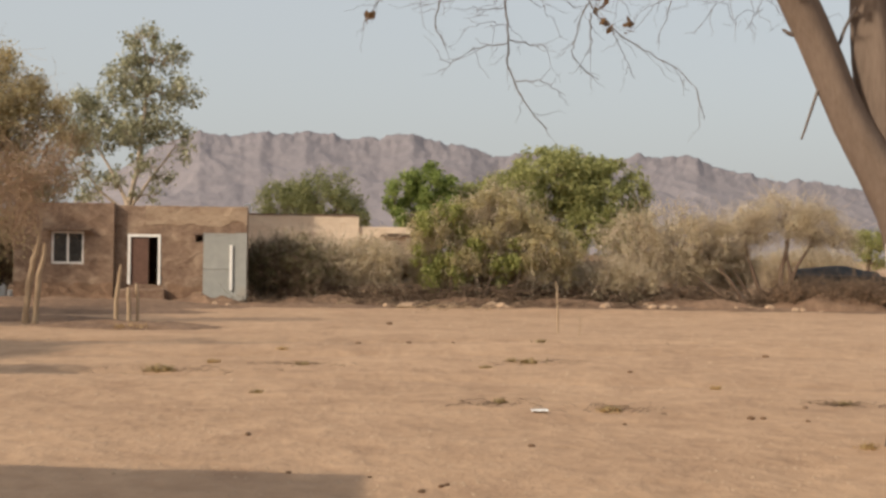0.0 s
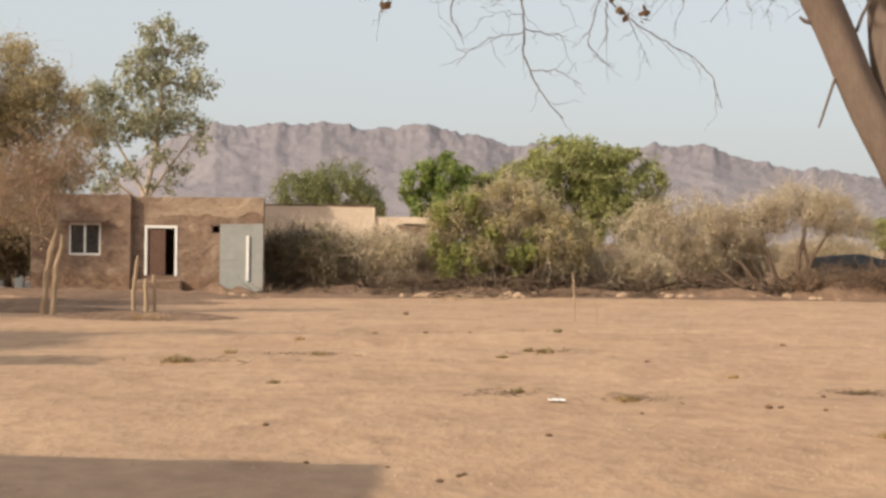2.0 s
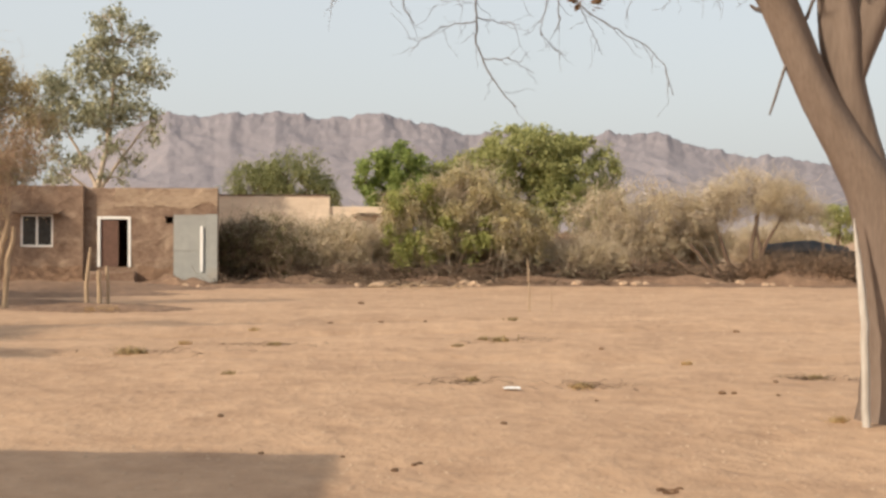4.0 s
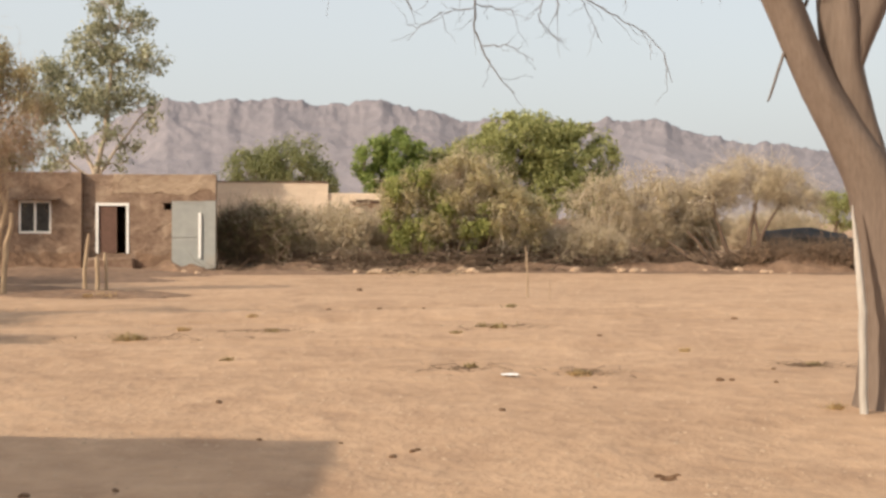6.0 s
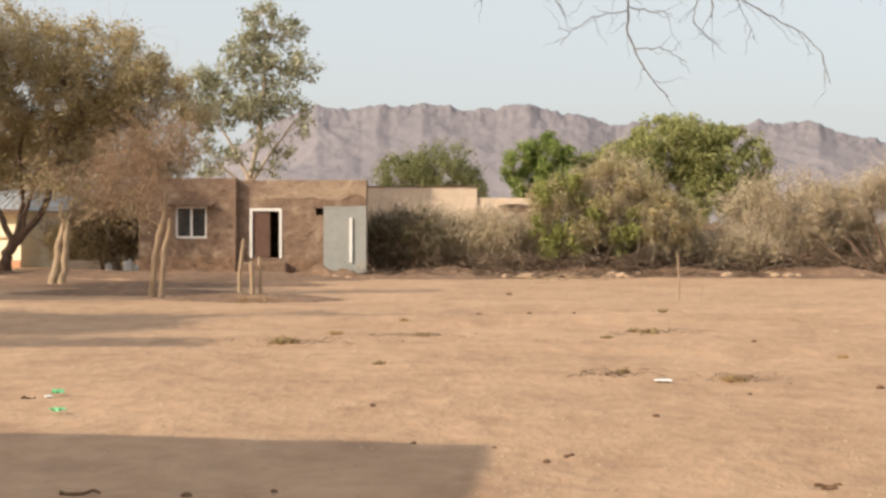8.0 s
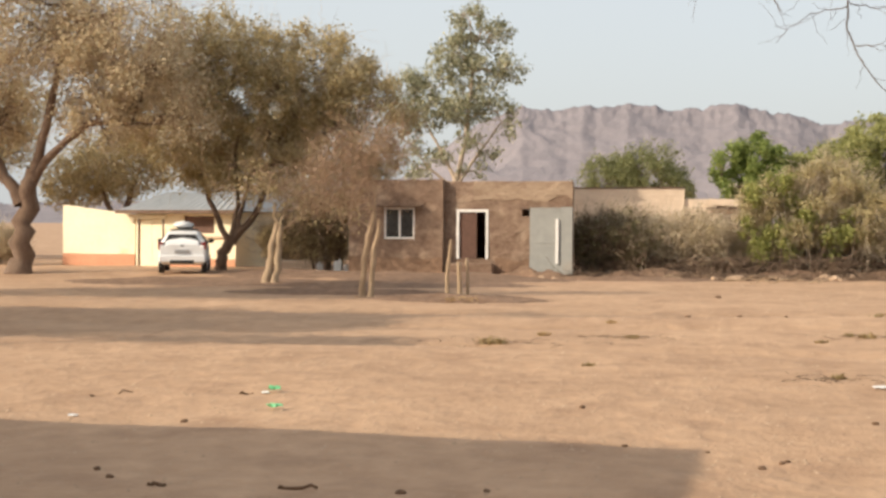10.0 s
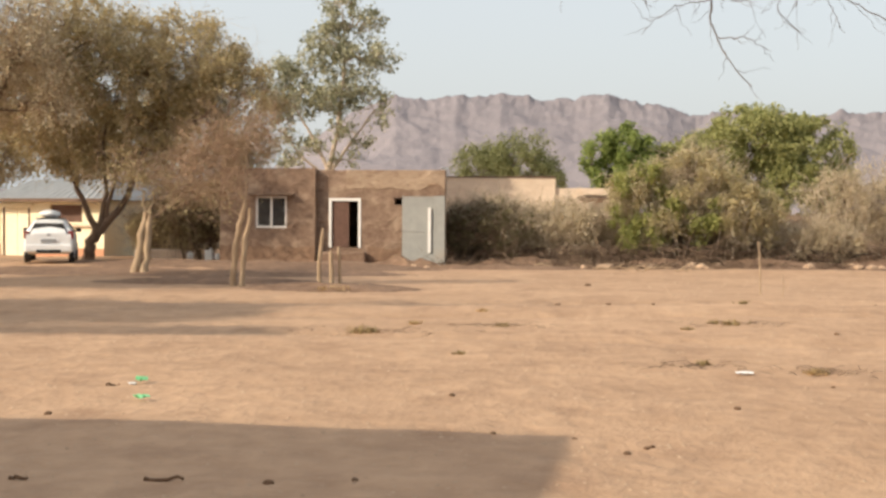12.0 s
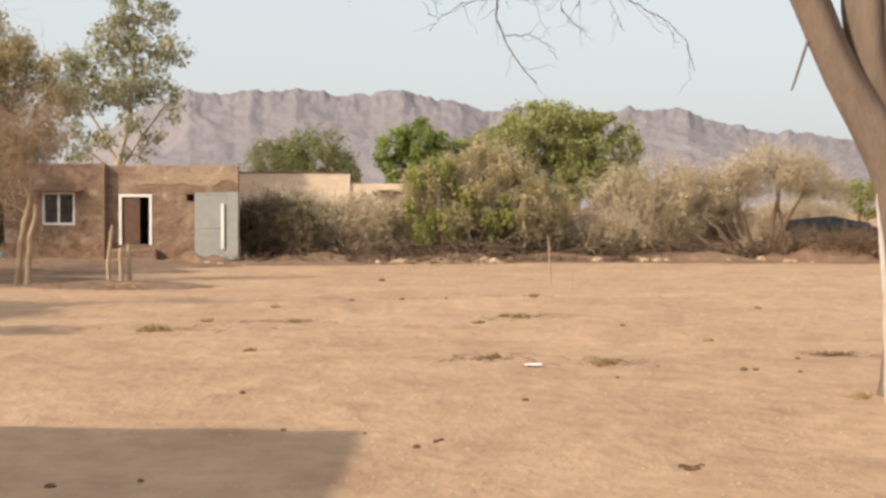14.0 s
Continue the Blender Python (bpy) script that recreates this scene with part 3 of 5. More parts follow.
# ---------------------------------------------------------------- trees
def build_near_tree():
    """The fork-trunked tree beside the walker, with bare twigs hanging into the view."""
    rng = np.random.default_rng(8)
    t = root("acacia_tree", (4.19, 13.0, 0.0), "old acacia with smooth brown forked trunk and nearly bare twigs", "tree")
    o = np.array([4.19, 0, 0])

    def stem(pts, name, sides=20, wob=0.012):
        p = np.array(pts, float)
        k = 34
        s = np.linspace(0, len(p) - 1, k)
        q = np.stack([np.interp(s, np.arange(len(p)), p[:, j]) for j in range(4)], 1)
        for _ in range(3):
            q[1:-1] = (q[:-2] + 2 * q[1:-1] + q[2:]) / 4
        tb = Tubes(sides)
        tb.add(q[:, :3] - o, q[:, 3])
        v = tb.v[0].reshape(k, sides, 3)
        c = q[:, None, :3] - o
        a = np.arange(sides) / sides * 2 * math.pi
        for i in range(k):
            flute = 1 + 0.10 * np.sin(3 * a + 0.8 + 0.05 * i) + 0.07 * np.sin(5 * a + 2 + 0.12 * i) + rng.normal(0, wob, sides)
            v[i] = c[i] + (v[i] - c[i]) * flute[:, None]
        tb.v[0] = v.reshape(-1, 3)
        return tb.make(name, M_BARK_NEAR, t)
    stem([(4.26, 0, -0.1, 0.36), (4.25, 0, 0.15, 0.29), (4.23, 0, 0.6, 0.26), (4.20, 0, 1.2, 0.25), (4.12, 0, 1.7, 0.24), (3.99, 0, 2.1, 0.225), (3.71, 0, 2.5, 0.18), (3.475, 0, 2.9, 0.155),
          (3.235, 0, 3.5, 0.163), (2.975, -0.05, 4.0, 0.165), (2.6, -0.1, 4.6, 0.15)], "trunk")
    stem([(4.15, 0.06, 1.3, 0.16), (4.07, 0.07, 2.0, 0.17), (3.91, 0.08, 2.5, 0.165), (3.79, 0.1, 2.95, 0.175), (3.77, 0.12, 3.35, 0.20), (3.72, 0.15, 3.8, 0.17), (3.7, 0.2, 4.6, 0.14), (3.9, 0.3, 5.6, 0.1)], "trunk")
    stem([(3.80, 0.1, 2.9, 0.14), (3.92, 0.11, 3.3, 0.17), (4.12, 0.13, 3.75, 0.16), (4.4, 0.2, 4.4, 0.13), (4.8, 0.3, 5.4, 0.09)], "trunk")
    big = Tubes(8)
    ways = [((2.6, -0.1, 4.6), (0.4, -0.2, 5.0), 0.07), ((2.2, -0.1, 4.7), (-1.2, 0.3, 4.7), 0.05), ((2.7, -0.1, 4.5), (1.6, 0.1, 4.4), 0.05),
            ((4.5, 0.3, 5.4), (6.5, 1.2, 6.8), 0.07), ((4.5, 0.3, 5.4), (3.4, -1.2, 6.9), 0.07), ((3.9, 0.15, 3.7), (3.45, 0.2, 4.6), 0.07)]
    for a, b, r in ways:
        big.add(bend(rng, np.array(a) - o, np.array(b) - o, 9, 0.05, 0.02), np.linspace(r, 0.018, 9))
    big.make("branchwork", M_BARK_NEAR, t)
    # hanging twigs: start above the view, then their bends
    tw = Tubes(5)
    hanging = [
        ([(0.48, 4.75), (0.51, 3.82), (0.54, 3.48), (0.53, 3.28), (0.61, 3.08), (0.70, 2.91), (0.89, 2.70)], 0.013),
        ([(0.53, 3.43), (0.38, 3.425), (0.25, 3.40), (0.05, 3.27), (-0.04, 3.15)], 0.007),
        ([(0.54, 3.47), (0.74, 3.43), (0.91, 3.41)], 0.008),
        ([(0.60, 3.12), (0.84, 3.11), (1.04, 2.99)], 0.007),
        ([(0.05, 4.7), (-0.06, 3.81), (-0.11, 3.57), (0.00, 3.42)], 0.011),
        ([(1.0, 4.5), (1.22, 3.83), (1.32, 3.66), (1.57, 3.49), (1.77, 3.37), (2.02, 3.25), (2.19, 3.04), (2.26, 2.81)], 0.010),
        ([(1.22, 3.8), (1.13, 3.54), (1.09, 3.36), (1.20, 3.22), (1.33, 3.15)], 0.007),
        ([(1.25, 3.72), (1.27, 3.5), (1.25, 3.38)], 0.009),
        ([(-0.4, 4.6), (-0.56, 3.86), (-0.66, 3.70), (-0.72, 3.6)], 0.010),
        ([(1.42, 3.59), (1.55, 3.35), (1.65, 3.15)], 0.005),
        ([(2.1, 4.4), (1.96, 3.84), (1.82, 3.45)], 0.007), ([(2.3, 4.5), (2.35, 3.85), (2.16, 3.55)], 0.006),
        ([(2.6, 4.6), (2.75, 3.86), (2.62, 3.6)], 0.006), ([(0.3, 4.6), (0.2, 3.85), (-0.3, 3.72)], 0.006),
        ([(0.5, 3.76), (0.3, 3.73), (0.22, 3.76)], 0.005), ([(0.52, 3.6), (0.35, 3.62), (0.12, 3.55)], 0.004),
    ]
    for line, r in hanging:
        p = np.array([(x, 0, z) for x, z in line]) - o
        p[:, 1] += 0.04 * rng.normal(0, 1, len(p))
        k = 5 * len(p)
        s = np.linspace(0, len(p) - 1, k)
        q = np.stack([np.interp(s, np.arange(len(p)), p[:, j]) for j in range(3)], 1)
        q[1:-1] = (q[:-2] + q[1:-1] * 2 + q[2:]) / 4
        q[1:-1] += rng.normal(0, 0.006, (k - 2, 3))
        r *= 0.8
        tw.add(q, np.linspace(r, r * 0.4, k))
        for i in range(3, k - 1, 3):
            if q[i][2] < 3.95:
                d = rng.normal(0, 1, 3) + 1.2 * (q[i] - q[i - 1]) / np.linalg.norm(q[i] - q[i - 1])
                d[2] -= 0.35
                d /= np.linalg.norm(d)
                ln = rng.uniform(0.10, 0.38)
                tw.add(bend(rng, q[i], q[i] + d * ln, 5, -0.06, 0.05), np.linspace(0.0026, 0.0009, 5))
    tw.add([np.array((3.25, 0, 3.12)) - o, np.array((3.17, -0.05, 2.9)) - o, np.array((3.12, -0.07, 2.75)) - o, np.array((3.08, -0.08, 2.64)) - o], [0.016, 0.013, 0.012, 0.009])
    tw.add(np.array([(3.36, 0.02, 3.40), (3.43, 0.02, 3.50), (3.47, 0.02, 3.62), (3.56, 0.02, 3.80)]) - o, [0.022, 0.018, 0.016, 0.014])
    tw.add(np.array([(3.04, 0, 3.56), (2.97, -0.02, 3.565), (2.92, -0.02, 3.60)]) - o, [0.03, 0.02, 0.012])
    for _ in range(75):
        a = np.array([rng.uniform(-0.9, 3.0), rng.normal(0, 0.3), rng.uniform(3.85, 4.25)]) - o
        d = rng.normal(0, 1, 3) * np.array([0.8, 0.5, 0.3]) - np.array([0, 0, 0.6])
        tw.add(bend(rng, a, a + d / np.linalg.norm(d) * rng.uniform(0.2, 0.6), 6, -0.05, 0.07), np.linspace(0.0034, 0.001, 6))
    tagged(tw.make("twig_mass", M_TWIG_NEAR, t), kind="stuff")
    v, f = leaf_cloud(rng, np.array([(1.35, 0, 3.79), (1.40, 0, 3.64), (1.30, 0, 3.84), (1.56, 0, 3.62), (-0.66, 0, 3.66)]) - o, 5, (0.04, 0.04, 0.05), 0.09, 1.0, 0.6)
    mesh_object("foliage", v, f, L_BROWN, t, "few withered brown leaves")
    c, _ = in_blobs(rng, [(2.4, -0.6, 6.2, 1.8, 1.6, 1.2), (4.6, 0.2, 7.2, 2.4, 2.2, 1.2)], 190, 0.1)
    v, f = leaf_cloud(rng, c[c[:, 2] > 4.75] - o, 130, 0.2, 0.11, 0.3, 0.6)
    mesh_object("crown", v, f, L_OLIVE, t, "sparse feathery olive crown")
    return t


build_near_tree()

# big acacia over the parked car
plant("acacia_tree", (-17.7, 47.2, 0), "broad acacia with low forked trunk and olive brown feathery crown", "tree",
      [[(-0.3, 0, 0, 0.2), (-0.2, 0, 0.6, 0.18), (0.08, 0, 1.15, 0.165)], [(0.05, 0, 1.0, 0.11), (-0.35, 0.1, 1.6, 0.10), (-0.75, 0.1, 2.4, 0.085), (-1.2, 0.2, 4.0, 0.06)],
       [(0.08, 0, 1.0, 0.13), (0.65, 0, 1.55, 0.12), (1.1, 0, 2.2, 0.10), (1.7, 0.1, 4.2, 0.07)], [(0.08, 0, 1.1, 0.10), (0.2, 0.3, 2.2, 0.08), (0.1, 0.3, 4.0, 0.06)], [(0.3, 0, 1.3, 0.08), (0.45, 0, 2.1, 0.07), (0.9, 0, 3.4, 0.05)]],
      [(-1.5, 0, 4.7, 1.9, 2.3, 1.9), (0.8, 0, 6.0, 2.2, 2.5, 2.2), (3.0, 0, 6.2, 2.1, 2.2, 1.9), (4.6, 0, 4.9, 1.6, 1.8, 1.9), (-0.8, 0, 7.4, 2.0, 2.0, 1.6), (-3.0, 0, 6.0, 1.6, 1.8, 1.5), (0.3, -0.4, 3.6, 2.2, 1.8, 1.1), (3.0, -0.5, 3.4, 1.9, 1.6, 1.3), (4.6, -0.3, 2.9, 1.4, 1.4, 0.8)],
      seed=11, clumps=640, each=130, spread=0.25, size=0.115, droop=0.2, leaves=L_OLIVE, bark=M_BARK, twig=M_TWIG, twigs=3500, twig_len=0.7, limb_r=0.09, shell=0.3)
# nearer tree at the edge
plant("acacia_tree", (-22.3, 41.5, 0), "tall acacia with thick leaning trunk and tan dry crown", "tree",
      [[(0, 0, 0, 0.36), (0.15, 0, 1.2, 0.31), (0.3, 0, 2.4, 0.28), (0.5, 0, 3.2, 0.22)], [(0.25, 0, 2.6, 0.16), (1.2, 0, 3.8, 0.12), (2.3, 0, 4.6, 0.1), (3.6, 0.1, 4.5, 0.06)],
       [(0.1, 0, 2.2, 0.2), (-0.9, 0, 3.8, 0.15), (-1.4, 0, 5.4, 0.1)], [(0.5, 0, 3.0, 0.17), (1.0, 0, 5.0, 0.12), (1.6, 0, 7.5, 0.08)]],
      [(-2.5, 0, 5.6, 2.3, 2.2, 2.2), (0.5, 0, 7.2, 2.4, 2.3, 2.0), (3.4, 0, 7.0, 2.3, 2.2, 1.5), (4.0, 0, 6.0, 2.0, 1.8, 1.4), (0.5, 0, 9.6, 2.8, 2.3, 1.8), (-3.6, 0, 3.6, 1.5, 1.5, 1.5), (-1.2, 0.4, 4.5, 1.6, 1.5, 0.9), (2.6, 0.3, 5.0, 1.6, 1.5, 1.2), (4.8, 0.5, 4.7, 1.3, 1.4, 0.9), (2.4, 0.6, 4.9, 1.3, 1.2, 0.8)],
      seed=12, clumps=620, each=95, spread=0.32, size=0.115, leaves=L_TAN, bark=M_BARK, twig=M_TWIG_RED, twigs=4500, twig_len=0.8, limb_r=0.1, shell=0.3)
# trees behind the yellow wall
for i, (x, y, s) in enumerate(((-28.5, 62.0, 1.0), (-23.0, 66.0, 1.15), (-33.0, 57.0, 1.2), (-39.0, 60.0, 1.1))):
    plant("thorn_tree", (x, y, 0), "dusty olive thorn tree behind the yellow wall", "tree",
          [[(0, 0, 0, 0.22), (0.3, 0, 1.5, 0.18), (0.7, 0, 3.0, 0.12)], [(0.2, 0, 1.2, 0.14), (-0.8, 0, 3.2, 0.09)]],
          [(0, 0, 4.2 * s, 2.6 * s, 2.4, 1.5 * s), (1.6, 0, 5.2 * s, 2.0 * s, 2, 1.2 * s), (-1.8, 0, 3.4 * s, 1.8 * s, 2, 1.2 * s)],
          seed=20 + i, clumps=240, each=90, spread=0.35, size=0.14, leaves=L_OLIVE, bark=M_BARK, twig=M_TWIG, twigs=800, limb_r=0.07, group="trees behind the yellow wall")
# trees off to the side, whose shade lies on the sand
plant("acacia_tree", (-19.2, 16.8, 0), "spreading acacia whose shade falls over the sand", "tree",
      [[(0, 0, 0, 0.3), (0.2, 0, 2.5, 0.24), (0.4, 0, 4.0, 0.16)]], [(0, 0, 6.2, 4.4, 3.6, 1.3), (1.5, 1.5, 5.8, 3.2, 3.0, 1.0), (-1.0, -1.5, 5.4, 3.0, 2.4, 1.2), (3.7, 1.7, 8.0, 3.0, 0.9, 0.5)],
      seed=31, clumps=500, each=70, spread=0.4, size=0.15, leaves=L_OLIVE, bark=M_BARK, limb_r=0.09)
plant("acacia_tree", (-22.05, 26.1, 0), "tall spreading acacia at the side of the field", "tree",
      [[(0, 0, 0, 0.34), (0.2, 0, 3.0, 0.26), (0.4, 0, 5.5, 0.16)]], [(0, 0, 7.6, 4.2, 3.6, 1.8), (1.5, 1, 6.8, 3.4, 3.2, 1.4), (-2, 0, 6.4, 3.0, 3.0, 1.4)],
      seed=32, clumps=460, each=70, spread=0.4, size=0.15, leaves=L_OLIVE, bark=M_BARK, limb_r=0.09)
plant("acacia_tree", (-14.4, 14.7, 0), "young acacia with thin flat crown beside the house", "tree",
      [[(0, 0, 0, 0.12), (0.1, 0, 2.5, 0.10), (0.2, 0, 3.8, 0.07)]], [(0, 0, 4.9, 2.0, 0.7, 0.35), (1.4, 0.2, 5.0, 1.2, 0.6, 0.3)],
      seed=33, clumps=90, each=50, spread=0.25, size=0.12, leaves=L_OLIVE, bark=M_BARK, limb_r=0.05)
# tall tree behind the house
plant("tall_tree", (-11.7, 55.0, 0), "tall airy tree with grey green drooping leaves behind the house", "tree",
      [[(0, 0, 0, 0.2), (0.0, 0, 2.5, 0.15), (0.1, 0, 3.4, 0.11)], [(0.1, 0, 3.2, 0.08), (-0.5, 0, 4.4, 0.055), (-1.2, 0, 5.6, 0.03)], [(0.1, 0, 3.2, 0.10), (0.5, 0, 5.0, 0.08), (0.7, 0, 7.5, 0.05), (0.6, 0, 9.2, 0.03)],
       [(0.1, 0, 3.0, 0.07), (0.9, 0, 4.2, 0.05), (1.8, 0, 5.4, 0.03)], [(0, 0, 3.0, 0.06), (-0.9, 0, 3.7, 0.045), (-1.5, 0, 4.4, 0.025)]],
      [(0.5, 0, 9.2, 0.75, 0.8, 0.8), (1.5, 0, 8.6, 0.75, 0.8, 0.75), (0.0, 0, 8.0, 0.9, 0.9, 0.7), (2.1, 0, 7.4, 0.65, 0.8, 0.5), (0.9, 0, 7.2, 1.0, 1.0, 0.8), (-0.9, 0, 7.0, 1.0, 0.9, 0.8),
       (-1.9, 0, 6.8, 0.6, 0.7, 0.6), (0.2, 0, 6.0, 1.1, 1.0, 0.8), (-1.4, 0, 5.7, 1.0, 0.9, 0.7), (1.5, 0, 5.9, 0.8, 0.8, 0.6), (2.1, 0, 5.2, 0.5, 0.6, 0.4), (0.5, 0, 4.8, 0.7, 0.7, 0.5), (-1.6, 0, 4.5, 0.6, 0.6, 0.5), (-2.3, 0, 6.1, 0.35, 0.5, 0.4), (1.3, 0, 4.3, 0.5, 0.5, 0.35), (-0.4, 0, 4.2, 0.7, 0.6, 0.4), (-1.2, 0, 3.6, 0.7, 0.6, 0.35), (0.8, 0, 3.6, 0.6, 0.5, 0.3)],
      seed=41, clumps=430, each=30, spread=0.18, size=0.16, droop=1.0, narrow=0.45, leaves=L_EUC, bark=M_PALEBARK, limb_r=0.05, shell=0.1)
# green trees beyond the wall
plant("round_tree", (-6.6, 75.0, 0), "rounded deep green tree showing above the wall", "tree",
      [[(0, 0, 0, 0.25), (0.1, 0, 2.0, 0.2), (0.2, 0, 3.2, 0.12)]], [(-1.2, 0, 3.7, 1.7, 1.8, 1.5), (0.6, 0, 4.2, 1.9, 1.8, 1.5), (1.8, 0, 3.4, 1.1, 1.5, 1.1)],
      seed=51, clumps=220, each=100, spread=0.26, size=0.13, leaves=L_DEEP, bark=M_BARK, limb_r=0.07, shell=0.55)
plant("leafy_tree", (-0.9, 60.0, 0), "small tree with dense bright green leaves", "tree",
      [[(0, 0, 0, 0.2), (0.1, 0, 1.6, 0.16), (0.1, 0, 2.8, 0.1)]], [(-0.75, 0, 4.0, 0.75, 0.9, 0.8), (0.3, 0, 4.3, 1.0, 1.0, 0.95), (0.0, 0, 3.2, 1.2, 1.0, 0.8), (1.3, 0, 3.5, 0.7, 0.8, 0.6), (1.2, 0, 2.7, 1.0, 0.8, 0.7), (0.0, 0, 2.3, 1.2, 0.8, 0.7)],
      seed=52, clumps=120, each=130, spread=0.19, size=0.15, leaves=L_BRIGHT, bark=M_BARK, limb_r=0.06, shell=0.55)
plant("leafy_tree", (1.3, 61.0, 0), "yellow green tree half hidden by the shrubs", "tree",
      [[(0, 0, 0, 0.16), (0.1, 0, 1.6, 0.12), (0.1, 0, 2.8, 0.08)]], [(-0.3, 0, 3.6, 0.9, 0.9, 0.75), (0.6, 0, 3.9, 0.8, 0.9, 0.7), (0.1, 0, 2.8, 1.3, 0.9, 0.8)],
      seed=54, clumps=110, each=110, spread=0.2, size=0.14, leaves=L_CREEPER, bark=M_BARK, limb_r=0.05, shell=0.5)
plant("leafy_tree", (5.0, 60.0, 0), "large spreading tree with yellow green crown", "tree",
      [[(0, 0, 0, 0.32), (0.2, 0, 1.6, 0.26), (0.3, 0, 2.6, 0.2)], [(0.2, 0, 1.4, 0.16), (1.0, 0, 2.8, 0.1)], [(0.1, 0, 1.4, 0.16), (-1.0, 0, 2.9, 0.1)]],
      [(-0.4, 0, 4.6, 2.0, 2.0, 1.35), (1.3, 0, 4.1, 1.9, 2.0, 1.4), (-2.0, 0, 3.8, 1.6, 1.6, 1.2), (2.2, 0, 2.9, 1.1, 1.4, 0.9), (0.3, -0.6, 3.0, 2.2, 1.2, 1.0), (-3.2, 0, 4.0, 1.0, 1.2, 0.8), (1.9, 0, 2.2, 1.3, 1.2, 0.7), (0.8, -0.4, 2.2, 1.6, 1.0, 0.8), (2.6, 0, 2.7, 0.9, 1.0, 0.9)],
      seed=53, clumps=460, each=110, spread=0.2, size=0.14, leaves=L_GREEN, bark=M_BARK, limb_r=0.09, shell=0.5)

# ---------------------------------------------------------------- bushes along the far edge
plant("leafy_shrub", (1.0, 47.0, 0), "drooping shrub with mixed green and brown foliage", "bush",
      [[(-0.6, 0, 0, 0.07), (-0.7, 0, 1.2, 0.05)], [(0.3, 0, 0, 0.08), (0.6, 0, 1.3, 0.05)], [(0, 0.1, 0, 0.06), (0.1, 0.1, 1.8, 0.04)], [(1.1, 0, 0, 0.06), (1.5, 0, 1.3, 0.04)]],
      [(-1.0, 0, 2.1, 1.0, 1.0, 1.1), (0.4, 0, 2.6, 1.2, 1.0, 1.1), (1.5, 0, 1.9, 1.2, 1.0, 1.0), (2.5, 0, 1.7, 0.9, 0.9, 0.9), (-0.4, -0.3, 1.2, 0.9, 0.8, 0.6)],
      seed=61, clumps=190, each=150, spread=0.18, size=0.10, droop=1.0, leaves=L_SHRUB, bark=M_BARK, twig=M_TWIG, twigs=1800, twig_len=0.6, limb_r=0.04, hang=0.9)
plant("leafy_shrub", (0.2, 46.4, 0), "fresh green creeper trailing down the shrub", "bush",
      [[(0, 0, 0, 0.05), (0.1, 0, 1.2, 0.03)]], [(-0.9, 0, 1.5, 0.22, 0.3, 0.6), (-0.5, 0, 1.0, 0.3, 0.3, 0.5), (-0.15, 0, 1.7, 0.25, 0.3, 0.7), (0.3, 0, 1.0, 0.3, 0.3, 0.55), (0.0, 0, 2.7, 0.45, 0.4, 0.5),
       (1.5, 0, 1.2, 0.3, 0.3, 0.6), (2.0, 0, 1.6, 0.25, 0.3, 0.5), (0.8, 0, 2.0, 0.3, 0.3, 0.5), (-0.7, 0, 2.6, 0.4, 0.4, 0.4)],
      seed=62, clumps=120, each=80, spread=0.13, size=0.115, droop=1.0, leaves=L_CREEPER, bark=M_BARK, limb_r=0.02, shell=0.1)


def thorn(x, y, w, h, seed, leaves=L_TAN, dense=1.0, group="thorn bushes along the hedge", label="grey brown leafless thorn bush", twig=M_TWIG):
    z = h * 0.60
    return plant("thorn_bush", (x, y, 0), label, "bush",
                 [[(-0.25 * w, 0, 0, 0.05), (-0.35 * w, 0, 0.5 * h, 0.035)], [(0.05 * w, 0, 0, 0.06), (0.1 * w, 0, 0.5 * h, 0.04)], [(0.2 * w, 0.1, 0, 0.05), (0.35 * w, 0.1, 0.5 * h, 0.03)]],
                 [(-0.25 * w, 0, z, 0.27 * w, 0.8, 0.40 * h), (0.05 * w, 0, z + 0.1 * h, 0.27 * w, 0.8, 0.38 * h), (0.27 * w, 0, z, 0.25 * w, 0.8, 0.38 * h), (0, 0.1, 0.38 * h, 0.40 * w, 0.5, 0.24 * h)],
                 seed=seed, clumps=int(62 * w * dense), each=62, spread=0.17, size=0.075, leaves=leaves, bark=M_BARK, twig=twig, twigs=int(620 * w * dense), twig_len=0.55, twig_r=0.007, limb_r=0.03, group=group)


thorn(-4.6, 46.9, 3.2, 1.95, 71, L_BUSH, 1.7, label="grey olive thorn bush beside the house")
thorn(-2.5, 46.9, 2.4, 1.95, 72)
thorn(-0.9, 47.6, 2.0, 1.75, 73)
thorn(3.9, 48.6, 2.4, 1.35, 74)
thorn(5.6, 47.6, 2.4, 1.25, 75)
thorn(7.2, 48.4, 4.2, 3.05, 76)
thorn(9.0, 49.4, 2.6, 2.1, 77)
thorn(12.7, 47.7, 4.4, 0.66, 79, L_RED, 1.3, label="low heap of dry brown thorn brush", twig=M_BRUSH_SHADE)
thorn(17.3, 51.0, 3.5, 1.3, 80)
thorn(15.0, 62.0, 4.5, 1.9, 86)
thorn(21.0, 60.0, 5.0, 2.0, 87)
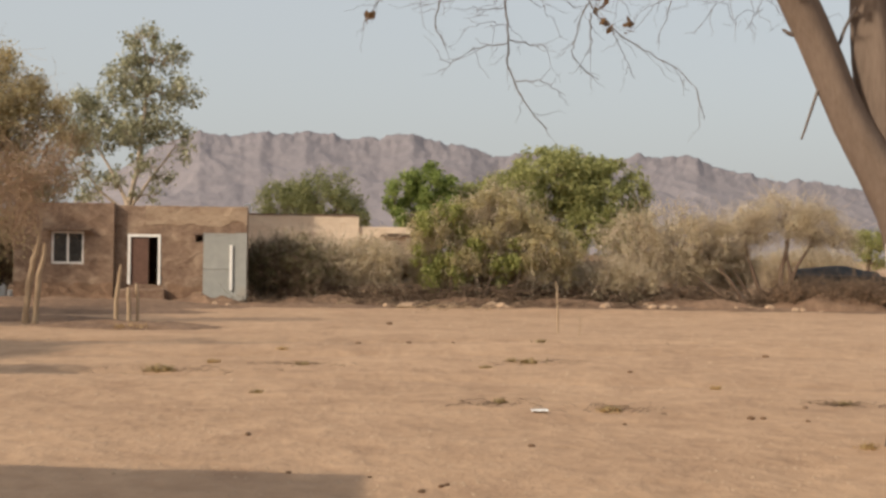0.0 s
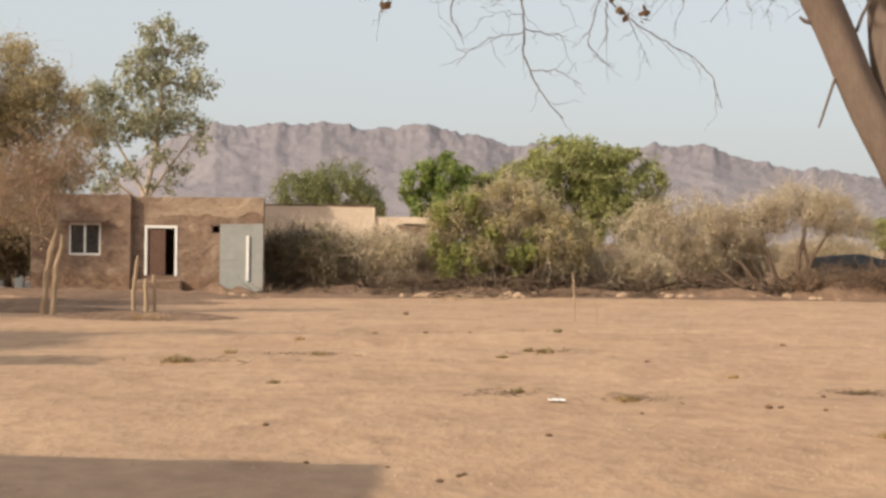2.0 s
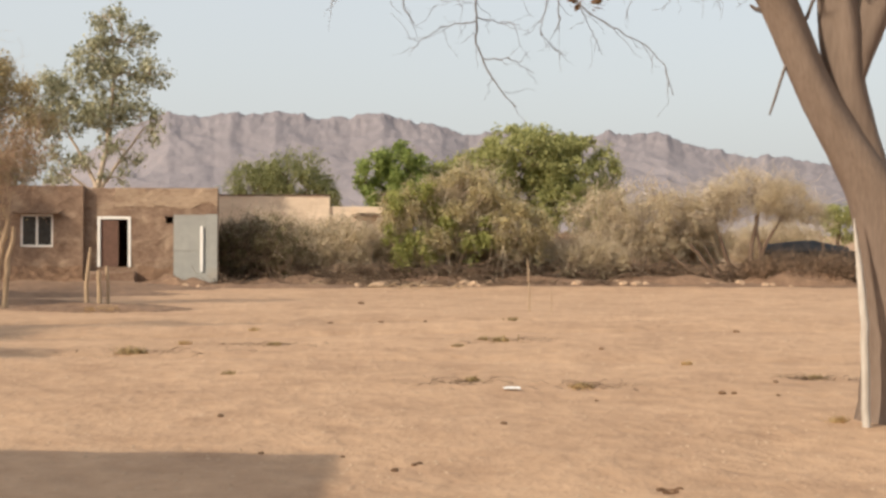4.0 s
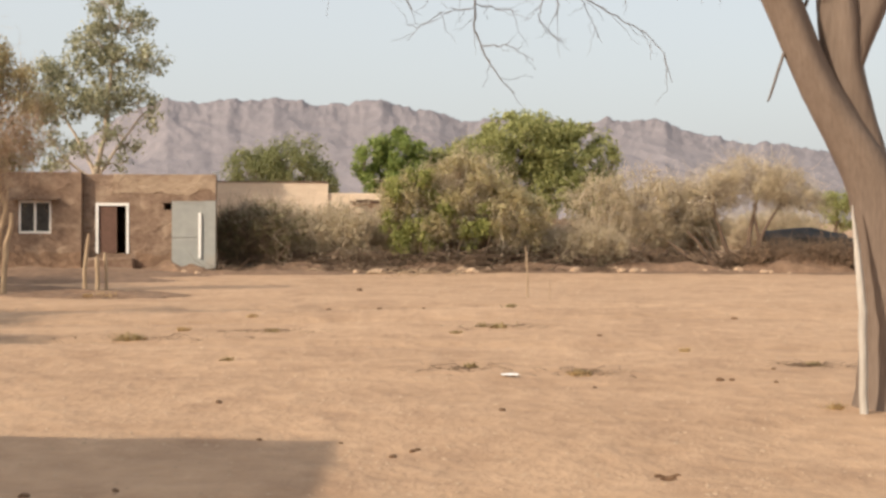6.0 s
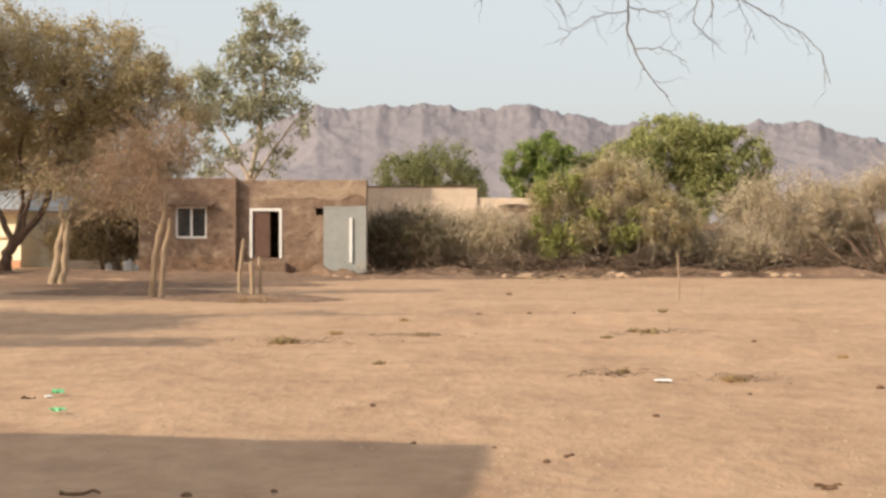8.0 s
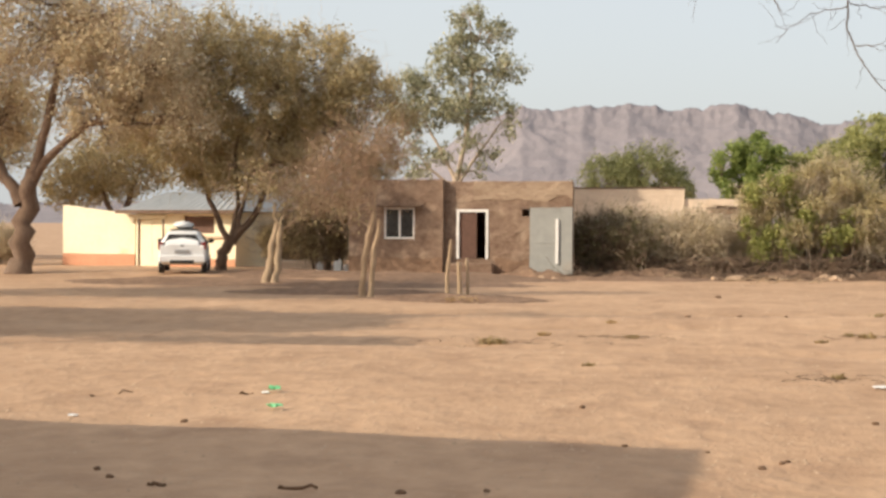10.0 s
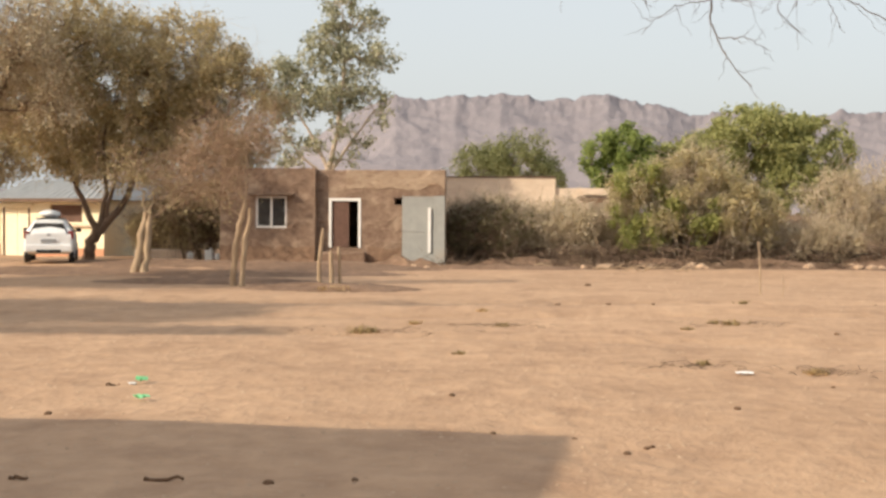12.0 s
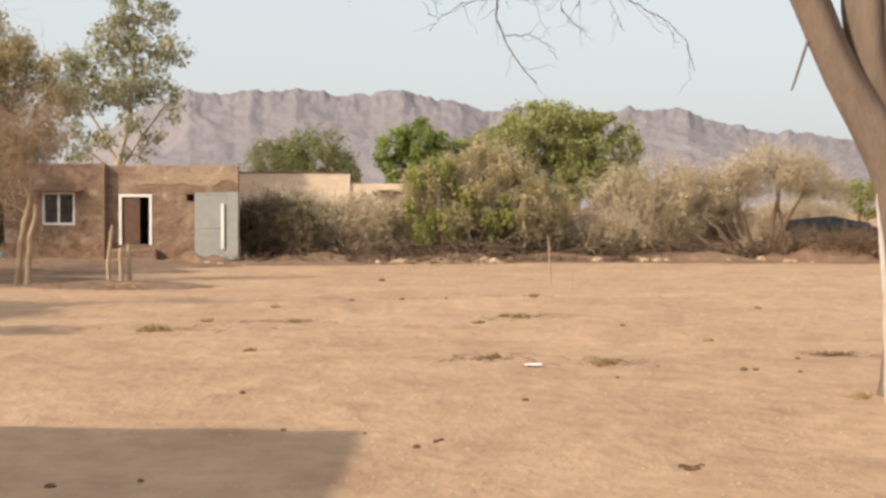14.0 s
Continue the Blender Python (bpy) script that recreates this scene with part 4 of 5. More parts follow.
plant("umbrella_thorn", (10.8, 48.5, 0), "flat topped leafless umbrella thorn with dark crooked stems", "tree",
      [[(-0.3, 0, 0, 0.09), (-0.7, 0, 1.0, 0.07), (-1.0, 0, 2.0, 0.05)], [(0.1, 0, 0, 0.1), (0.2, 0, 1.3, 0.08), (0.4, 0, 2.3, 0.05)], [(0.2, 0, 0, 0.08), (0.6, 0, 1.2, 0.06), (1.2, 0, 2.2, 0.04)], [(-0.6, 0, 0, 0.07), (-1.5, 0, 1.4, 0.04)],
       [(-1.0, -0.8, 0, 0.07), (-1.5, -0.8, 0.7, 0.06), (-2.0, -0.8, 1.3, 0.045)], [(-1.7, -0.6, 0, 0.06), (-2.1, -0.6, 0.6, 0.05), (-2.9, -0.5, 1.2, 0.035)], [(0.5, 0, 0, 0.07), (0.45, 0, 1.2, 0.055), (0.3, 0, 2.2, 0.04)]],
      [(-1.2, 0, 2.5, 0.95, 1.0, 0.7), (0.1, 0, 3.0, 1.2, 1.1, 0.75), (1.3, 0, 2.7, 1.0, 1.0, 0.6), (2.0, 0, 2.2, 0.6, 0.8, 0.4)],
      seed=81, clumps=240, each=60, spread=0.17, size=0.065, leaves=L_TAN, bark=M_BARK, twig=M_TWIG, twigs=2600, twig_len=0.55, limb_r=0.045)
plant("leafy_tree", (22.8, 80.0, 0), "small far green tree past the tarpaulin", "tree", [[(0, 0, 0, 0.15), (0, 0, 2, 0.1)]], [(0, 0, 2.6, 1.0, 1.0, 0.7), (0.2, 0, 1.6, 0.9, 0.8, 0.5)],
      seed=82, clumps=80, each=50, spread=0.2, size=0.14, leaves=L_GREEN, bark=M_BARK, limb_r=0.04)
plant("dry_tree", (-8.65, 31.6, 0), "small dry tree on two pale stems with reddish bare twigs", "tree",
      [[(-0.13, 0, 0, 0.07), (-0.1, 0, 0.8, 0.065), (0.02, 0, 1.4, 0.06), (0.12, 0, 1.85, 0.05)], [(0.05, 0, 0, 0.062), (0.1, 0, 0.8, 0.06), (0.24, 0, 1.7, 0.045)]],
      [(-0.5, 0, 2.8, 0.9, 0.7, 0.9), (0.15, 0, 3.2, 0.6, 0.6, 0.8), (-1.3, 0, 2.3, 0.9, 0.6, 0.6)],
      seed=83, clumps=80, each=22, spread=0.2, size=0.055, leaves=L_RED, bark=M_DRYWOOD, twig=M_TWIG_RED, twigs=1200, twig_len=0.55, twig_r=0.005, limb_r=0.02)
plant("dry_tree", (-12.8, 37.2, 0), "leaning grey stemmed dry tree", "tree",
      [[(-0.12, 0, 0, 0.12), (0.0, 0, 0.8, 0.1), (0.18, 0, 1.6, 0.09)], [(0.1, 0, 0, 0.1), (0.2, 0, 0.9, 0.09), (0.24, 0, 1.6, 0.07)]],
      [(0.4, 0, 2.2, 0.7, 0.6, 0.5), (1.7, 0, 2.2, 0.9, 0.7, 0.6), (-0.3, 0, 2.5, 0.6, 0.6, 0.5)],
      seed=84, clumps=60, each=18, spread=0.34, size=0.08, leaves=L_OLIVE, bark=M_DRYWOOD, twig=M_TWIG_RED, twigs=350, twig_len=0.6, twig_r=0.006, limb_r=0.03)

# undergrowth below the acacias; its twig colour is darkened for their shade
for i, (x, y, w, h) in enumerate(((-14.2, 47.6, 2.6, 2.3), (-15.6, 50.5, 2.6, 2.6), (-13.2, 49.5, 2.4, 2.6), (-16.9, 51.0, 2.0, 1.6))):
    thorn(x, y, w, h, 90 + i, L_OLIVE, 1.4, "undergrowth below the acacias", "dense brown undergrowth with shade in its twig colour", M_BRUSH_SHADE)
for i, (x, y, w, h) in enumerate(((-28.6, 51.6, 2.2, 1.3), (-32.5, 53.0, 3.0, 1.8))):
    thorn(x, y, w, h, 96 + i, L_TAN, 1.0, "bushes by the yellow wall", "dry tan bush at the foot of the wall")
thorn(0.8, 48.0, 4.6, 1.25, 99, L_TAN, 1.0)
# bush added in dark colours to deepen the shade the house casts
thorn(-4.9, 46.5, 2.6, 1.7, 101, L_BUSH, 1.7, twig=M_BRUSH_SHADE, label="leafy thorn bush beside the house, darkened for its shade")
thorn(1.7, 47.7, 2.8, 3.7, 102, L_TAN, 0.8, label="tall tan thorn bush standing among green shrubs")

# ---------------------------------------------------------------- car
def build_car():
    c = root("hatchback", (-17.62, 43.2, 0.0), "white dusty hatchback seen from behind with a load on its roof", "car", turn=19)
    c.scale = (0.83, 0.9, 0.90)
    c.location.z = ground_height(-17.4, 43.2) - 0.01
    # half width profile along the height at several stations from the back (y=-2) to the front
    rings = []
    stations = [(-1.92, 0.78, 0.42, 0.95, 0.95, 0.55), (-1.86, 0.83, 0.32, 1.0, 1.02, 0.62), (-1.55, 0.85, 0.28, 0.98, 1.32, 0.54), (-1.2, 0.85, 0.28, 0.97, 1.39, 0.54),
                (-0.3, 0.85, 0.27, 0.96, 1.42, 0.54), (0.45, 0.85, 0.27, 0.95, 1.34, 0.54), (1.05, 0.84, 0.27, 0.95, 1.0, 0.66), (1.7, 0.80, 0.30, 0.85, 0.88, 0.62), (1.95, 0.68, 0.40, 0.70, 0.72, 0.5)]
    bm = bmesh.new()
    for y, w, zb, belt, top, wt in stations:
        half = [(0.0, zb), (w * 0.8, zb), (w, zb + 0.12), (w, (zb + belt) / 2), (w * 0.985, belt), (wt + 0.04, top - 0.06), (wt - 0.06, top), (0.0, top + 0.02)]
        pts = half + [(-x, z) for x, z in reversed(half[1:-1])]
        rings.append([bm.verts.new((x, y, z)) for x, z in pts])
    n = len(rings[0])
    for a, b in zip(rings, rings[1:]):
        for i in range(n):
            bm.faces.new((a[i], a[(i + 1) % n], b[(i + 1) % n], b[i]))
    bm.faces.new(list(reversed(rings[0])))
    bm.faces.new(rings[-1])
    bmesh.ops.recalc_face_normals(bm, faces=bm.faces)
    body = part("body", bm, M_CAR, c, "white painted body", smooth=False)
    bv = body.modifiers.new("soft", "BEVEL")
    bv.width, bv.segments, bv.limit_method = 0.035, 3, "ANGLE"
    bv.angle_limit = radians(18)
    # rear window, follows the sloping tailgate
    g = bmesh.new()
    q = [(-0.68, -1.86, 0.93), (0.68, -1.86, 0.93), (0.48, -1.60, 1.28), (-0.48, -1.60, 1.28)]
    out = [g.verts.new((x, y - 0.035, z + 0.01)) for x, y, z in q]
    inn = [g.verts.new((x, y + 0.02, z)) for x, y, z in q]
    g.faces.new(out)
    for i in range(4):
        g.faces.new((out[i], inn[i], inn[(i + 1) % 4], out[(i + 1) % 4]))
    bmesh.ops.recalc_face_normals(g, faces=g.faces)
    part("rear_window", g, M_GLASS, c, "dark rear window")
    for s in (-1, 1):
        part("tail_light", a_box(s * 0.76 - 0.09, s * 0.76 + 0.09, -1.91, -1.80, 0.78, 1.03, bevel=0.03), M_RED, c, "dark red tail lamp")
        g = bmesh.new()
        q = [(s * 0.835, -1.2, 0.99), (s * 0.84, 0.5, 0.99), (s * 0.60, 0.28, 1.28), (s * 0.60, -1.1, 1.30)]
        vs = [g.verts.new((x + s * 0.02, y, z)) for x, y, z in q] + [g.verts.new((x - s * 0.05, y, z)) for x, y, z in q]
        g.faces.new(vs[:4])
        for i in range(4):
            g.faces.new((vs[i], vs[i + 4], vs[(i + 1) % 4 + 4], vs[(i + 1) % 4]))
        bmesh.ops.recalc_face_normals(g, faces=g.faces)
        part("side_window", g, M_GLASS, c)
        part("mirror", a_box(s * 0.93 - 0.1, s * 0.93 + 0.1, 0.32, 0.45, 0.98, 1.12, bevel=0.03), M_BLACK, c)
        for y in (-1.25, 1.2):
            t = bmesh.new()
            bmesh.ops.create_cone(t, cap_ends=True, segments=24, radius1=0.29, radius2=0.29, depth=0.19, matrix=pose(s * 0.76, y, 0.29, 0, 90, 0))
            wh = part("wheel", t, M_TYRE, c, "black tyre")
            t = bmesh.new()
            bmesh.ops.create_cone(t, cap_ends=True, segments=20, radius1=0.18, radius2=0.16, depth=0.03, matrix=pose(s * 0.865, y, 0.29, 0, 90 * s, 0))
            part("rim", t, M_STEEL, wh)
    part("bumper", a_box(-0.82, 0.82, -1.99, -1.86, 0.36, 0.60, bevel=0.05), M_CAR, c, "white rear bumper")
    part("bumper_insert", a_box(-0.42, 0.42, -2.0, -1.97, 0.33, 0.44, bevel=0.012), M_BLACK, c)
    part("number_plate", a_box(-0.26, 0.26, -1.955, -1.925, 0.66, 0.78), M_STEEL, c, "pale plate, not legible")
    part("badge", a_box(-0.07, 0.07, -1.93, -1.90, 0.88, 0.95, bevel=0.02), M_STEEL, c)
    rack = part("roof_rack", a_box(-0.5, 0.5, -1.0, 0.1, 1.43, 1.46, bevel=0.008), M_BLACK, c)
    load = root("bundle", (-17.5, 42.8, 1.30 + ground_height(-17.4, 43.2)), "pale bundle tied on the car roof", "luggage")
    b = bmesh.new()
    bmesh.ops.create_icosphere(b, subdivisions=3, radius=1, matrix=Matrix.Translation((0, 0, 0.11)) @ Matrix.Diagonal((0.28, 0.42, 0.13, 1)))
    for v in b.verts:
        v.co += Vector((0, 0, 0.03)) * noise.noise(v.co * 6) + v.normal * 0.03 * noise.noise(v.co * 4)
    part("sack", b, M_PLASTIC, load, smooth=True)


build_car()


# ---------------------------------------------------------------- posts, rubble and small things
def stick(name, line, label, mat=M_DRYWOOD, category="post", group=""):
    rng = np.random.default_rng(int(abs(line[0][0]) * 100))
    x, y = line[0][0], line[0][1]
    tb = Tubes(8)
    p = np.array([(a - x, b - y, c) for a, b, c, _ in line])
    r = [d for *_, d in line]
    k = 4 * len(p)
    s = np.linspace(0, len(p) - 1, k)
    q = np.stack([np.interp(s, np.arange(len(p)), p[:, j]) for j in range(3)], 1)
    q[1:-1] += rng.normal(0, 0.004, (k - 2, 3))
    rr = np.interp(s, np.arange(len(p)), r) * 0.75
    rr[-1] *= 0.6
    tb.add(q, rr)
    ob = tb.make(name, mat)
    ob.matrix_basis = pose(x, y, ground_height(x, y) - 0.02)
    return tagged(ob, label, category, group)


stick("wooden_post", [(-6.74, 31, 0, 0.06), (-6.76, 31, 0.5, 0.06), (-6.67, 31, 1.3, 0.05)], "bleached crooked wooden post in the sand", group="posts before the house")
stick("wooden_post", [(-6.48, 31, 0, 0.07), (-6.49, 31, 0.45, 0.065), (-6.51, 31, 0.84, 0.06)], "bleached crooked wooden post in the sand", group="posts before the house")
stick("wooden_post", [(-6.33, 31.1, 0, 0.05), (-6.33, 31.1, 0.5, 0.045), (-6.36, 31.1, 0.92, 0.05)], "bleached crooked wooden post in the sand", group="posts before the house")
stick("stake", [(2.37, 30.5, 0, 0.024), (2.36, 30.5, 0.5, 0.024), (2.32, 30.5, 1.08, 0.02)], "thin pale stake standing in the sand", category="stake")
stick("stake", [(2.72, 29.6, 0, 0.012), (2.74, 29.6, 0.25, 0.012), (2.71, 29.6, 0.5, 0.01)], "thin pale stake standing in the sand", category="stake")
stick("pale_pole", [(3.86, 12.62, 0, 0.05), (3.845, 12.66, 0.9, 0.048), (3.82, 12.74, 1.4, 0.036), (3.79, 12.8, 1.8, 0.01)], "pale weathered pole leaning on the tree trunk", mat=M_POLE, category="pole")
stick("thin_pole", [(4.0, 11.2, 0, 0.012), (4.02, 11.6, 0.6, 0.012), (4.05, 12.4, 1.3, 0.01)], "thin pale stick leaning on the trunk", category="pole")
for a, b, h in ((-1.55, 46.6, 1.05), (-1.05, 46.4, 1.15), (-0.55, 46.5, 0.8), (-1.9, 46.7, 0.8)):
    stick("wooden_post", [(a, b, 0, 0.045), (a - 0.2, b, h * 0.5, 0.04), (a - 0.45, b + 0.1, h, 0.03)], "dry leaning hedge stake", category="stake", group="stakes in the hedge")


def stone(name, at, size, seed, mat=M_STONE, label="rough sandstone lump on the sand", category="stone", group="", flat=0.6):
    bm = bmesh.new()
    bmesh.ops.create_icosphere(bm, subdivisions=2, radius=1)
    for v in bm.verts:
        k = 1 + 0.35 * noise.noise(v.co * 1.3 + Vector((seed * 3.1, 0, 0))) + 0.15 * noise.noise(v.co * 3 + Vector((0, seed * 2.7, 0)))
        v.co = Vector((v.co.x * size, v.co.y * size * 0.8, v.co.z * size * flat)) * k
    ob = part(name, bm, mat, smooth=False)
    ob.matrix_basis = pose(at[0], at[1], ground_height(*at) + size * flat * 0.45, 0, 0, seed * 47 % 360)
    return tagged(ob, label, category, group)


rnd = random.Random(4)
for i in range(120):
    x = -5.0 + 22 * rnd.random() ** 0.8
    y = 43.6 + 0.16 * (x + 5) + rnd.uniform(0, 1.6)
    stone("stone", (x, y), rnd.choice((0.05, 0.06, 0.08, 0.1, 0.14, 0.19)), i, group="stones along the hedge")
for i, (x, y, s) in enumerate(((-8.45, 44.0, 0.2), (-8.2, 43.8, 0.12), (-7.9, 43.7, 0.13), (-8.9, 43.9, 0.1), (-6.6, 43.5, 0.12), (-6.2, 43.3, 0.1))):
    stone("stone", (x, y), s, 60 + i, group="rubble at the house")


def heap(at, w, d, h, mat, label, seed):
    k = 26
    v = []
    for j in range(k):
        for i in range(k):
            u, t = 2 * i / (k - 1) - 1, 2 * j / (k - 1) - 1
            z = h * max(0.0, 1 - u * u - t * t) ** 0.8 * (1 + 0.5 * noise.noise((u * 2.5 + seed, t * 2.5, 0))) + 0.04 * noise.noise((u * 9, t * 9, seed))
            v.append((u * w, t * d, z - 0.04 + ground_height(at[0] + u * w, at[1] + t * d) - ground_height(*at)))
    i, j = np.meshgrid(np.arange(k - 1), np.arange(k - 1), indexing="ij")
    a = i * k + j
    f = np.stack([a, a + 1, a + k + 1, a + k], -1).reshape(-1, 4)
    ob = mesh_object("rubble_heap", v, f, mat, smooth=True)
    ob.matrix_basis = pose(at[0], at[1], ground_height(*at))
    return tagged(ob, label, "rubble", kind="stuff")


heap((-7.0, 44.2), 1.2, 0.6, 0.34, M_SOIL_SHADE, "grey rubble heap before the gate", 1)
heap((-11.2, 43.0), 1.9, 0.8, 0.16, M_SOIL_SHADE, "low soil drift along the house wall", 2)
# earth banks; their soil colour includes the hedge's shade
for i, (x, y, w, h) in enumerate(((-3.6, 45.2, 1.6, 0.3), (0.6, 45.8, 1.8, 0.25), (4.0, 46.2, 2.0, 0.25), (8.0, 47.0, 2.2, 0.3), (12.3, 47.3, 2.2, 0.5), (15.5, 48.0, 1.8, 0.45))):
    heap((x, y), w, 0.8, h, M_SOIL_SHADE, "low bank of swept earth under the hedge", 5 + i)


# soil strip below the hedge, its colour darkened for the shade there
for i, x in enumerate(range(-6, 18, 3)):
    heap((x + 0.7, 46.0 + 0.13 * x), 2.6, 1.9, 0.13, M_SOIL_SHADE, "soil and leaf litter below the hedge, darkened for shade", 20 + i)
# soil patches laid where trees shade the ground; that shade is in their colour
for i, (x, y, w, d) in enumerate(((-9.0, 42.0, 4.0, 2.6), (-13.5, 43.5, 4.0, 3.0), (-9.5, 37.6, 4.2, 2.2), (-15.0, 38.5, 4.5, 2.6), (-6.5, 31.0, 2.2, 1.0), (-3.9, 43.9, 2.7, 1.1), (-9.8, 33.0, 3.0, 1.0))):
    heap((x, y), w, d, 0.15, M_SOIL_SHADE, "trodden soil before the house, darkened for tree shade", 31 + i)


def brushwood(at, w, seed, n=240, h=0.4):
    rng = np.random.default_rng(seed)
    tb = Tubes(4)
    for _ in range(n):
        a = np.array([rng.uniform(-w, w), rng.uniform(-0.5, 0.5), rng.uniform(0.02, h)])
        d = rng.normal(0, 1, 3) * np.array([1, 0.6, 0.28])
        d *= rng.uniform(0.3, 1.1) / np.linalg.norm(d)
        b = a + d
        b[2] = max(0.03, b[2])
        tb.add(bend(rng, a, b, 4, 0, 0.06), np.linspace(rng.uniform(0.006, 0.022), 0.004, 4))
    ob = tb.make("brushwood", M_BRUSH_SHADE, smooth=False)
    ob.matrix_basis = pose(at[0], at[1], ground_height(*at))
    return tagged(ob, "heap of cut thorn branches along the field edge", "brushwood", kind="stuff")


# heaps at the hedge foot; their dark colour stands in for shade
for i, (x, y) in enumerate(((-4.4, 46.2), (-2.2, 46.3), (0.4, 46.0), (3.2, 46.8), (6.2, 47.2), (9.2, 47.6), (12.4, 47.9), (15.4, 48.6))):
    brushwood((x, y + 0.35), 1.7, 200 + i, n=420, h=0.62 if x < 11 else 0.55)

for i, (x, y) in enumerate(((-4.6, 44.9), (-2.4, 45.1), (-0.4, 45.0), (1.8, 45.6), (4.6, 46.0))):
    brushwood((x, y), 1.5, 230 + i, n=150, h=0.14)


def branch_on_ground(at, turn, size, seed):
    rng = np.random.default_rng(seed)
    tb = Tubes(6)
    p = bend(rng, (-size, 0, 0.03), (size, 0, 0.06), 7, 0.02, 0.04)
    tb.add(p, np.linspace(0.035, 0.012, 7))
    for i in (2, 3, 5):
        tb.add(bend(rng, p[i], p[i] + np.array([size * 0.4, rng.uniform(-0.3, 0.3), 0.1]), 4, 0, 0.06), np.linspace(0.014, 0.004, 4))
    ob = tb.make("fallen_branch", M_DRYWOOD)
    ob.matrix_basis = pose(at[0], at[1], ground_height(*at), 0, 0, turn)
    return tagged(ob, "bleached fallen branch on the sand", "branch", "fallen branches")


for i, (x, y, a, s) in enumerate(((-0.6, 44.3, 8, 0.8), (0.3, 44.0, -12, 0.6), (-0.2, 42.5, 5, 0.4), (1.3, 43.0, 0, 0.35), (-3.0, 44.6, 4, 0.9))):
    branch_on_ground((x, y), a, s, 300 + i)


# tarpaulin shelter
def build_tarp():
    t = root("tarpaulin_shelter", (13.35, 50.6, 0.0), "low shelter under a sagging black tarpaulin", "shelter")
    k, v = 22, []
    for j in range(k):
        for i in range(k):
            u, w = 2 * i / (k - 1) - 1, 2 * j / (k - 1) - 1
            z = 1.42 - 0.16 * abs(u) - 0.55 * max(0, abs(w) - 0.35) - 0.12 * max(0, u) ** 2 - 0.5 * max(0, abs(u) - 0.9) * 5 + 0.06 * noise.noise((u * 3, w * 3, 0))
            v.append((u * 1.45, w * 1.2, z))
    i, j = np.meshgrid(np.arange(k - 1), np.arange(k - 1), indexing="ij")
    a = i * k + j
    f = np.stack([a, a + 1, a + k + 1, a + k], -1).reshape(-1, 4)
    ob = mesh_object("tarpaulin", v, f, M_TARP, t, "black tarpaulin", smooth=True)
    sol = ob.modifiers.new("thick", "SOLIDIFY")
    sol.thickness = 0.012
    part("side_sheet", a_box(-1.42, 1.42, -1.2, -1.17, 0.35, 1.08, bevel=0.01), M_TARP, t)
    for x in (-1.35, 0.0, 1.35):
        part("pole", a_box(x - 0.035, x + 0.035, -1.16, -1.09, -0.05, 1.05), M_DRYWOOD, t)
        part("pole", a_box(x - 0.035, x + 0.035, 1.05, 1.12, -0.05, 1.02), M_DRYWOOD, t)


build_tarp()

# jerrycans below the trees
for i, (x, y, h) in enumerate(((-13.9, 47.2, 0.42), (-13.5, 47.0, 0.3), (-13.2, 47.3, 0.36), (-14.6, 47.4, 0.3))):
    bm = a_box(-0.14, 0.14, -0.1, 0.1, 0, h * 0.85, bevel=0.04)
    bmesh.ops.create_cone(bm, cap_ends=True, segments=14, radius1=0.05, radius2=0.04, depth=h * 0.2, matrix=Matrix.Translation((0.05, 0, h * 0.92)))
    ob = part("water_can", bm, M_PLASTIC)
    ob.matrix_basis = pose(x, y, ground_height(x, y) - 0.01, 0, 0, 37 * i)
    tagged(ob, "white plastic water can standing under the trees", "water can", "water cans")


def tuft(at, size, seed, mat, label, n=70):
    rng = np.random.default_rng(seed)
    v, f = [], []
    for i in range(n):
        a = rng.uniform(0, 2 * math.pi)
        lean = rng.uniform(0.1, 1.0)
        ln = size * rng.uniform(0.4, 1.0)
        b = np.array([rng.normal(0, size * 0.28), rng.normal(0, size * 0.25), -0.01])
        d = np.array([math.cos(a) * math.sin(lean), math.sin(a) * math.sin(lean), math.cos(lean) * 0.8])
        s = np.cross(d, (0.2, 0.3, 1.0)) * 0.012
        m = b + d * ln * 0.6
        v += [b - s, b + s, m + s * 0.8, m - s * 0.8, b + d * ln + np.array([0, 0, -0.15 * ln])]
        f += [(5 * i, 5 * i + 1, 5 * i + 2, 5 * i + 3), (5 * i + 3, 5 * i + 2, 5 * i + 4)]
    ob = mesh_object("grass_tuft", v, f, mat)
    ob.matrix_basis = pose(at[0], at[1], ground_height(*at))
    return tagged(ob, label, "grass tuft", "tufts on the sand")


